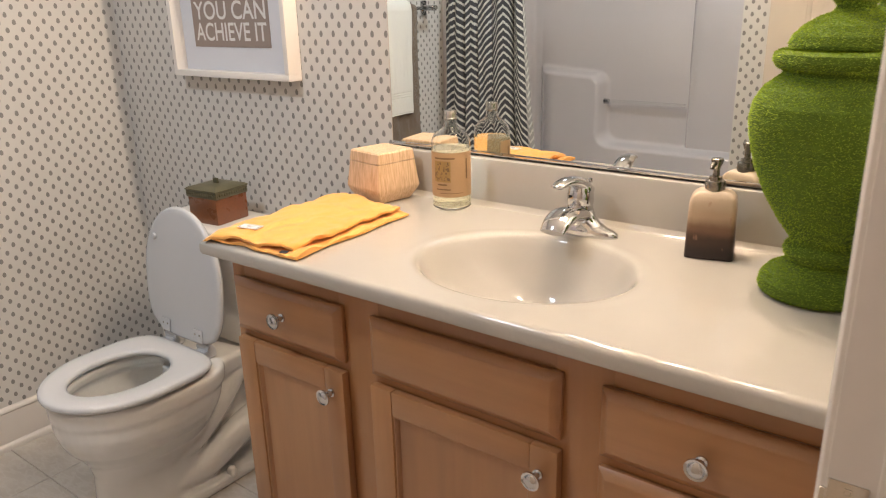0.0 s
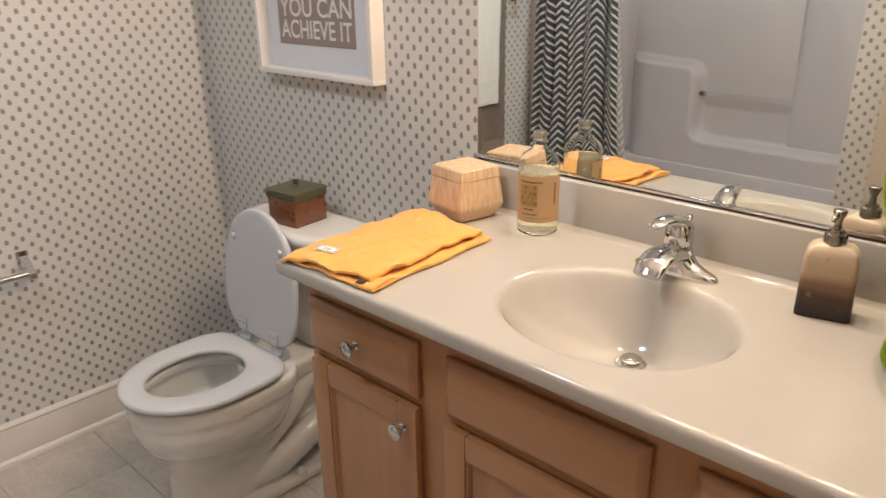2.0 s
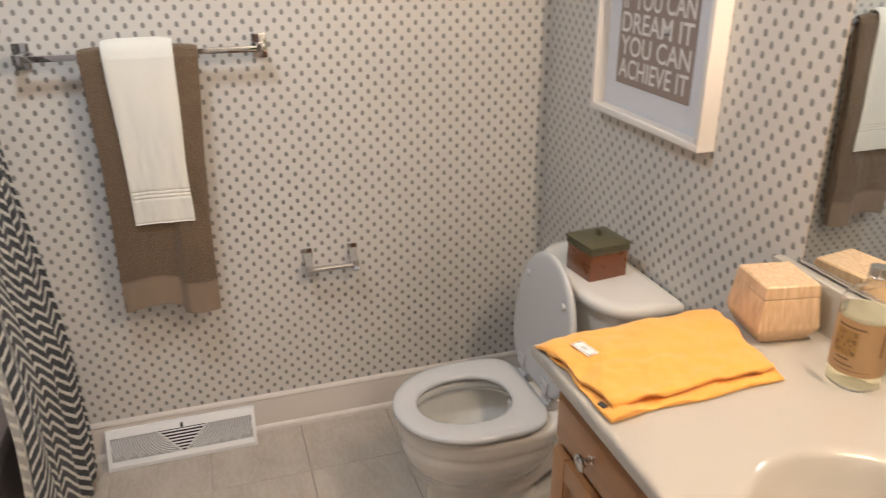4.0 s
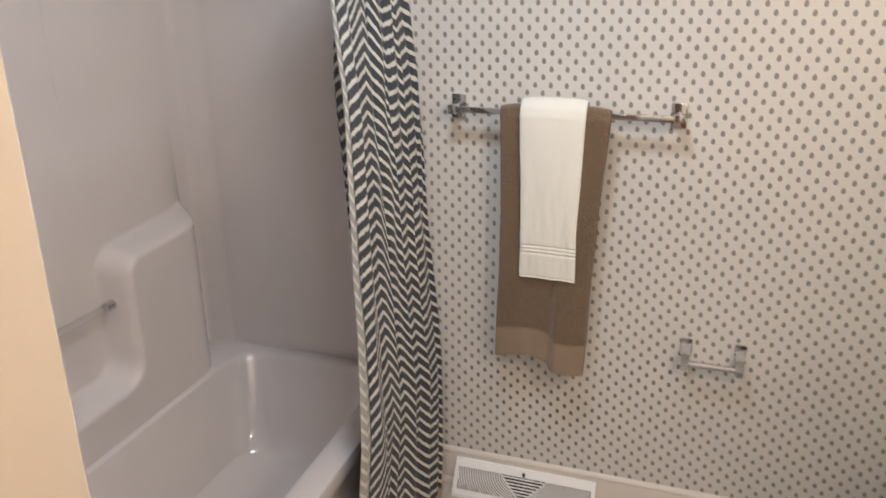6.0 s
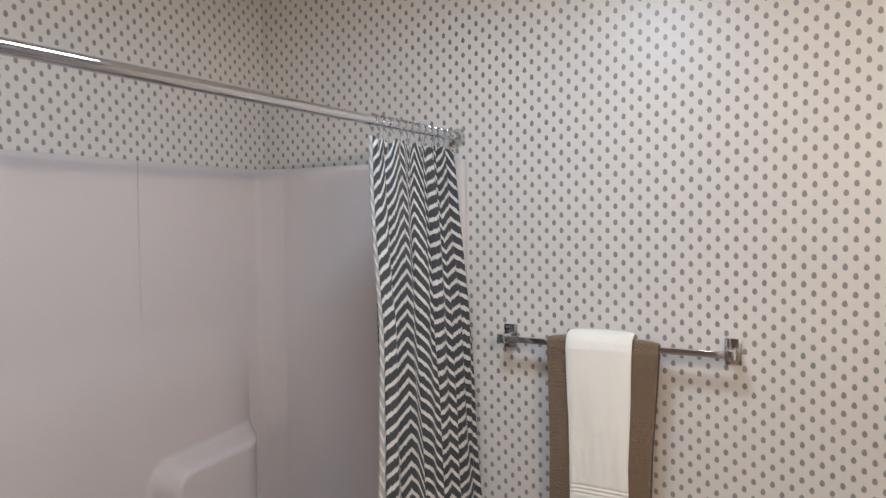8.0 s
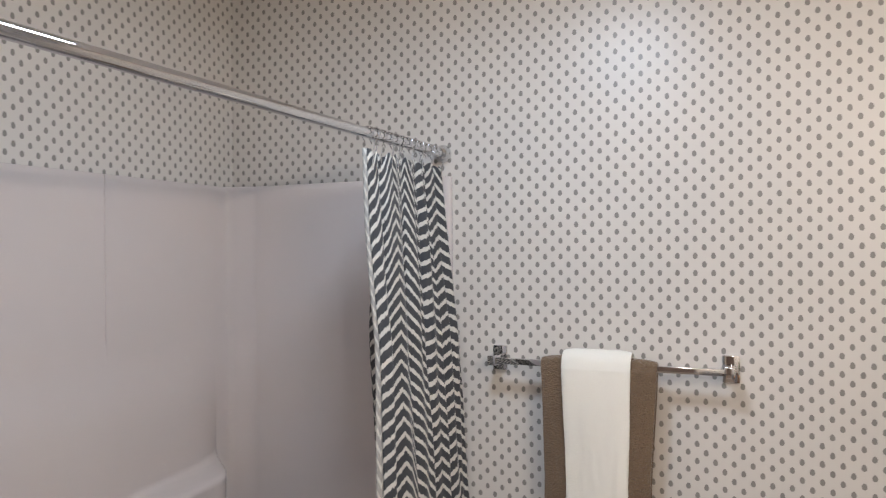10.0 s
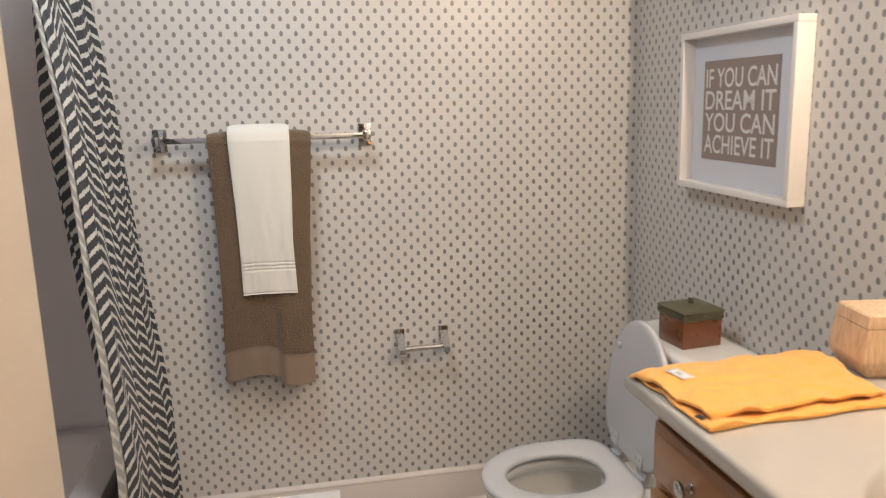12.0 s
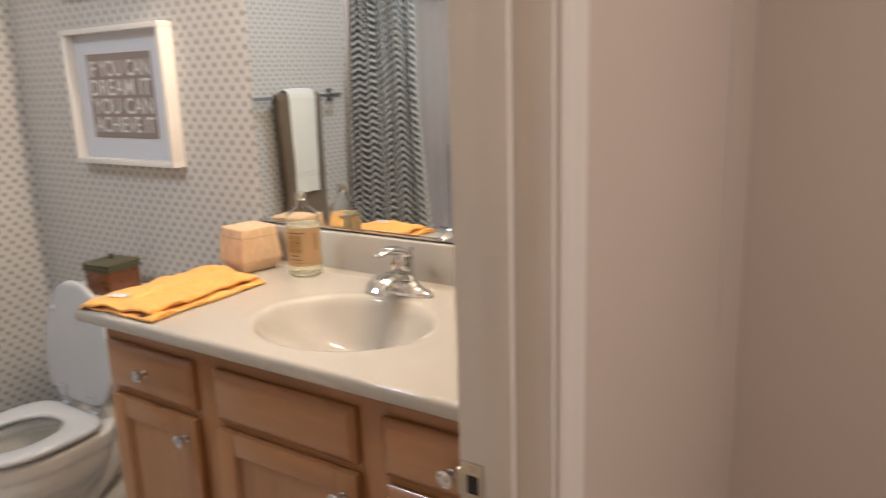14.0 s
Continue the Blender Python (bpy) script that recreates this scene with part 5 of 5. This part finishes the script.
bowl = [egg(0.104, -0.295, -0.622, 0.0, flat=2), egg(0.106, -0.293, -0.625, 0.012, flat=2), egg(0.100, -0.298, -0.618, 0.06, flat=2), egg(0.098, -0.300, -0.612, 0.14, flat=1.5), egg(0.108, -0.298, -0.620, 0.180, flat=1), egg(0.134, -0.292, -0.640, 0.212, flat=1), egg(0.158, -0.282, -0.664, 0.242, flat=1), egg(0.172, -0.270, -0.677, 0.272, flat=1.1), egg(0.178, -0.260, -0.683, 0.300, flat=1.2), egg(0.179, -0.254, -0.684, 0.330, flat=1.3), egg(0.184, -0.248, -0.687, 0.340, flat=1.4), egg(0.184, -0.245, -0.687, 0.372, flat=1.4), egg(0.180, -0.246, -0.684, 0.381, flat=1.4), egg(0.170, -0.250, -0.674, 0.385, flat=1.4),
        egg(0.124, -0.335, -0.642, 0.384, flat=0.4), egg(0.120, -0.338, -0.638, 0.374, flat=0.3), egg(0.128, -0.328, -0.648, 0.356, flat=0.3), egg(0.148, -0.308, -0.662, 0.335, flat=0.3), egg(0.142, -0.316, -0.652, 0.268, flat=0.2), egg(0.100, -0.345, -0.595, 0.205), egg(0.060, -0.38, -0.53, 0.140), egg(0.028, -0.41, -0.49, 0.118)]
# one casting: bowl, pedestal, trapway, foot and deck run into one another
cast = loft(bowl)
for s in (-1, 1):
    pts = along([(s * 0.060, -0.44, 0.130), (s * 0.074, -0.36, 0.165), (s * 0.082, -0.27, 0.245), (s * 0.080, -0.205, 0.305), (s * 0.070, -0.150, 0.335)], 6)
    tube(pts, [0.034 + 0.006 * math.sin(math.pi * i / (len(pts) - 1)) for i in range(len(pts))], 18, bm=cast)
    pts = along([(s * 0.072, -0.44, 0.050), (s * 0.084, -0.34, 0.068), (s * 0.088, -0.25, 0.110), (s * 0.082, -0.16, 0.140), (s * 0.070, -0.10, 0.150)], 6)
    tube(pts, [0.030 + 0.014 * math.sin(math.pi * i / (len(pts) - 1)) for i in range(len(pts))], 16, bm=cast)
loft([rounded(-0.052, 0.052, -0.36, -0.06, 0.03, z) for z in (0.0, 0.36)], bm=cast)
loft([rounded(-0.142, 0.142, -0.50, -0.07, 0.05, 0.0), rounded(-0.142, 0.142, -0.50, -0.07, 0.05, 0.020), rounded(-0.132, 0.132, -0.49, -0.08, 0.05, 0.030)], bm=cast)
loft([rounded(-0.118 - e, 0.118 + e, -0.300, -0.020, 0.04, z) for z, e in ((0.28, -0.03), (0.335, 0.0), (0.374, 0.006), (0.382, 0.0), (0.384, -0.006))], bm=cast)
bowl_ob = part("bowl", cast, PORCELAIN, toilet, "white porcelain bowl with moulded trapway and foot", sharp=180)
mod = bowl_ob.modifiers.new("casting", "REMESH")
mod.mode, mod.voxel_size, mod.use_smooth_shade = "VOXEL", 0.0045, True
mod = bowl_ob.modifiers.new("soft", "SMOOTH")
mod.factor, mod.iterations = 0.5, 12
part("water", loft([egg(0.088, -0.360, -0.575, 0.188), egg(0.0885, -0.3595, -0.576, 0.1885)]), WATER, toilet, "still water in the bowl").visible_shadow = False
for s in (-1, 1):
    part("bolt_cap", lathe([(0.015, 0.02), (0.015, 0.036), (0.012, 0.045), (0.006, 0.049), (0.001, 0.050)], 18, (s * 0.128, -0.285)), PORCELAIN, toilet, "white bolt cap")


def tank_ring(half, back, front, z, n=40):
    """Bowed front, flat back."""
    out = [(-half, back, z), (half, back, z)]
    for i in range(n + 1):
        a = math.pi * i / n
        c, s = math.cos(a), math.sin(a)
        out.append((half * math.copysign(abs(c) ** 0.62, c), -0.085 - (-0.085 - front) * abs(s) ** 0.80, z))
    return out


part("tank", loft([tank_ring(0.185, -0.022, -0.172, 0.384), tank_ring(0.196, -0.02, -0.186, 0.392), tank_ring(0.208, -0.02, -0.198, 0.52), tank_ring(0.217, -0.02, -0.206, 0.690), tank_ring(0.217, -0.02, -0.206, 0.703)]), PORCELAIN, toilet, "white porcelain tank", sharp=60)
part("tank_lid", loft([tank_ring(0.222, -0.014, -0.214, 0.7035), tank_ring(0.232, -0.010, -0.226, 0.708), tank_ring(0.235, -0.008, -0.230, 0.722), tank_ring(0.233, -0.009, -0.228, 0.734), tank_ring(0.226, -0.014, -0.220, 0.740), tank_ring(0.205, -0.03, -0.196, 0.742)]), PORCELAIN, toilet, "white porcelain tank lid", sharp=60)
lever = part("flush_lever", tube(along([(-0.150, -0.196, 0.665), (-0.150, -0.222, 0.665), (-0.135, -0.228, 0.662), (-0.085, -0.232, 0.652)], 4), 0.0065, 10), CHROME, toilet, "chrome flush lever")


def slab(outline, thick, rim=0.006):
    """A plate with rolled edges from an outline function of (inset, z)."""
    return loft([outline(rim, 0.0), outline(rim * 0.3, thick * 0.15), outline(0.0, thick * 0.5), outline(rim * 0.3, thick * 0.85), outline(rim, thick)])


SZ = 0.391
inner_e = lambda o, z: egg(0.108 + o, -0.372 + o, -0.632 - o, z, flat=0.25)
outer_e = lambda o, z: egg(0.187 - o, -0.298 - o, -0.700 + o, z, flat=2.2)
rings = [outer_e(0.008, SZ), outer_e(0.002, SZ + 0.004), outer_e(0.0, SZ + 0.010), outer_e(0.0015, SZ + 0.0165), outer_e(0.006, SZ + 0.0200), outer_e(0.020, SZ + 0.0215), inner_e(0.010, SZ + 0.0205), inner_e(0.0025, SZ + 0.017), inner_e(0.0, SZ + 0.010), inner_e(0.004, SZ + 0.002), inner_e(0.010, SZ), outer_e(0.008, SZ)]
seat = part("seat", loft(rings, False), SEAT, toilet, "white toilet seat", sharp=70)
# the lid stands up, leaning on the tank
lid_out = lambda o, z: [(x, -(y + 0.298), z) for x, y, z in egg(0.174 - o, -0.298 - o, -0.680 + o, z, flat=1.5)]
lid_bm = loft([lid_out(0.010, 0.0), lid_out(0.003, 0.003), lid_out(0.0, 0.009), lid_out(0.002, 0.015), lid_out(0.008, 0.0185), lid_out(0.020, 0.0195)])
lid_bm.transform(pose(0, -0.282, SZ + 0.034, 84.5, 0, 0) @ Matrix.Diagonal((1, 1, 1, 1)))
seat_lid = part("lid", lid_bm, SEAT, toilet, "white lid raised against the tank", sharp=70)
tilt = pose(0, -0.282, SZ + 0.034, 84.5, 0, 0)
for x, y in ((-0.110, 0.285), (0.110, 0.285)):
    b = lathe([(0.0095, -0.001), (0.0095, -0.004), (0.008, -0.0065), (0.002, -0.0075)], 14, (x, y))
    b.transform(tilt @ Matrix.Translation((0, 0, 0.0195 + 0.0)) @ Matrix.Diagonal((1, 1, -1, 1)))
    part("bumper", b, SEAT, seat_lid, "white bumper")
for x in (-0.075, 0.075):
    b = box(x - 0.022, x + 0.022, -0.304, -0.262, SZ - 0.004, SZ + 0.022, 0.007)
    tube([(x - 0.026, -0.283, SZ + 0.026), (x + 0.026, -0.283, SZ + 0.026)], 0.0115, 14, bm=b)
    h = part("hinge", b, SEAT, toilet, "white plastic hinge")
    b = box(x - 0.020, x + 0.020, 0.012, 0.048, 0.0196, 0.0245, 0.002)
    b.transform(tilt)
    leaf = part("hinge_leaf", b, SEAT, h)
    for dx in (-0.010, 0.010):
        b = lathe([(0.0032, 0.0246), (0.0032, 0.0254), (0.001, 0.0256)], 10, (x + dx, 0.034))
        b.transform(tilt)
        part("screw", b, NICKEL, h)

# ---------------------------------------------------------------- box on the tank
tissue = thing("trinket_box", (0.610, -0.128, 0.742), "rust lacquered square box with an olive metal lid", "box", turn=6)
part("body", box(-0.055, 0.055, -0.058, 0.058, 0.0, 0.076, 0.002), COPPER, tissue)
bm = loft([square(0.059, 0.074, 0.002, 2), square(0.060, 0.076, 0.002, 2), square(0.060, 0.092, 0.002, 2), square(0.062, 0.094, 0.002, 2), square(0.062, 0.097, 0.002, 2), square(0.057, 0.101, 0.002, 2), square(0.030, 0.106, 0.002, 2)])
lid = part("lid", bm, OLIVE, tissue, "olive metal lid with a beaded band", sharp=25)
for side in range(4):
    for k in range(13):
        o = -0.054 + 0.009 * k
        p = ((o, -0.0605), (0.0605, o), (o, 0.0605), (-0.0605, o))[side]
        b = lathe([(0.0003, -0.005), (0.0022, -0.003), (0.0026, 0), (0.0022, 0.003), (0.0003, 0.005)], 6, p)
        part("bead", b, OLIVE, lid).location = (0, 0, 0.0845)
part("finial", box(-0.009, 0.009, -0.0032, 0.0032, 0.104, 0.121, 0.002), OLIVE, tissue, "small metal grip")


# ---------------------------------------------------------------- framed prints
def letters(text, size, m, parent, wide, high):
    """One line of print, each letter a piece of its own, fitted to a width and height."""
    line = words("line", text, size, Matrix(), INK_W, None, depth=0.0)
    mesh = line.data
    xs, ys = [v.co.x for v in mesh.vertices], [v.co.y for v in mesh.vertices]
    mesh.transform(Matrix.Diagonal((wide / (max(xs) - min(xs)), high / (max(ys) - min(ys)), 1, 1)) @ Matrix.Translation((-(max(xs) + min(xs)) / 2, -(max(ys) + min(ys)) / 2, 0)))
    bm = bmesh.new()
    bm.from_mesh(mesh)
    bm.verts.index_update()
    bpy.data.objects.remove(line)
    left = set(bm.faces)
    while left:
        todo, island = [left.pop()], []
        while todo:
            f = todo.pop()
            island.append(f)
            for e in f.edges:
                for g in e.link_faces:
                    if g in left:
                        left.remove(g)
                        todo.append(g)
        own = bmesh.new()
        made = {v: own.verts.new(v.co) for v in {v for f in island for v in f.verts}}
        for f in island:
            own.faces.new([made[v] for v in f.verts])
        part("letter", own, INK_W, parent).matrix_basis = m
    bm.free()


def framed(z0, z1, label, lines):
    p = thing("picture_frame", (0.6125, 0.0, z0), label, "picture")
    w, h, d, b = 0.2515, z1 - z0, 0.046, 0.0165
    for x0, x1, a, c in ((-w, w, 0, b), (-w, w, h - b, h), (-w, -w + b, b, h - b), (w - b, w, b, h - b)):
        part("frame_rail", box(x0, x1, -d, -0.001, a, c, 0.0015), FRAME_W, p, "white lacquered deep frame")
    part("mat", box(-w + b, w - b, -0.010, -0.002, b, h - b), MAT_BOARD, p, "pale grey mat board")
    if lines:
        cx, az0, az1, aw = -0.014, 0.082, 0.344, 0.166
        art = part("print", box(cx - aw, cx + aw, -0.0115, -0.0095, az0, az1), TAUPE, p, "taupe print with white capital lettering")
        pitch = (az1 - az0 - 0.03) / len(lines)
        for i, (text, size) in enumerate(lines):
            m = pose(cx, -0.0119, az1 - 0.017 - pitch * (i + 0.5), 90, 0, 0)
            letters(text, size, m, art, 2 * aw - 0.022, pitch - 0.008)
    return p


framed(1.131, 1.553, "deep white picture frame with taupe motto print", [("IF YOU CAN", 0.05), ("DREAM IT", 0.05), ("YOU CAN", 0.05), ("ACHIEVE IT", 0.05)])
framed(1.665, 2.087, "deep white picture frame hung above another", None)

# ---------------------------------------------------------------- light fittings
# the hall fitting is unseen, added where the hall's added lamp hangs
for x, y, label in ((0.90, -1.28, "round white flush ceiling light over the bathroom floor, lit"), (3.75, -0.85, "unseen round white flush ceiling light added in the hall, lit")):
    dome = thing("ceiling_light", (x, y, TOP), label, "ceiling light")
    part("pan", lathe([(0.15, 0.0), (0.15, -0.018), (0.142, -0.024), (0.138, -0.024), (0.138, 0.0)], 40), WHITE_METAL, dome)
    part("diffuser", lathe([(0.136, -0.022), (0.134, -0.038), (0.120, -0.050), (0.08, -0.058), (0.02, -0.061)], 40), GLOBE, dome, "lit opal diffuser")
fitting = thing("vanity_light", (1.72, 0.0, 2.165), "brushed nickel vanity light bar with opal shades, lit", "wall light")
part("backplate", box(-0.30, 0.30, -0.022, -0.001, -0.045, 0.045, 0.006), NICKEL, fitting)
for x in (-0.22, 0.0, 0.22):
    arm = part("arm", tube([(x, -0.02, 0.0), (x, -0.085, 0.0)], 0.010, 12), NICKEL, fitting)
    part("shade", lathe([(0.018, 0.012), (0.030, 0.0), (0.046, -0.03), (0.052, -0.065), (0.049, -0.065), (0.042, -0.03), (0.026, -0.004)], 26, (x, -0.085)), GLOBE_WARM, arm, "lit opal glass shade")

# ---------------------------------------------------------------- floor tiles
slab_bm = box(0.0, EAST + 0.115, BACK, 0.0, -0.1, -0.003)
floor = structure("floor", slab_bm, GROUT, "greige stone-look tiled floor with narrow grout joints", "floor")
P, GX, GY, J = 0.305, 0.272, -0.900, 0.0022
half = P / 2 - J / 2
tile_mesh = finish("tile", loft([[(-half, -half, -0.0065), (half, -half, -0.0065), (half, half, -0.0065), (-half, half, -0.0065)], [(-half, -half, -0.0016), (half, -half, -0.0016), (half, half, -0.0016), (-half, half, -0.0016)], [(-half + 0.0014, -half + 0.0014, 0), (half - 0.0014, -half + 0.0014, 0), (half - 0.0014, half - 0.0014, 0), (-half + 0.0014, half - 0.0014, 0)]]), TILE, 20)
for i in range(-1, 8):
    for j in range(-6, 4):
        x, y = GX + (i + 0.5) * P, GY + (j + 0.5) * P
        if x - P / 2 > EAST + 0.1 or y - P / 2 > 0.0 or y + P / 2 < NIB - 0.1:
            continue
        t = new("tile", tile_mesh)
        t.parent = floor
        t.location = (x, y, 0.0005 * math.sin(i * 3.1 + j * 1.7) * 0.4)
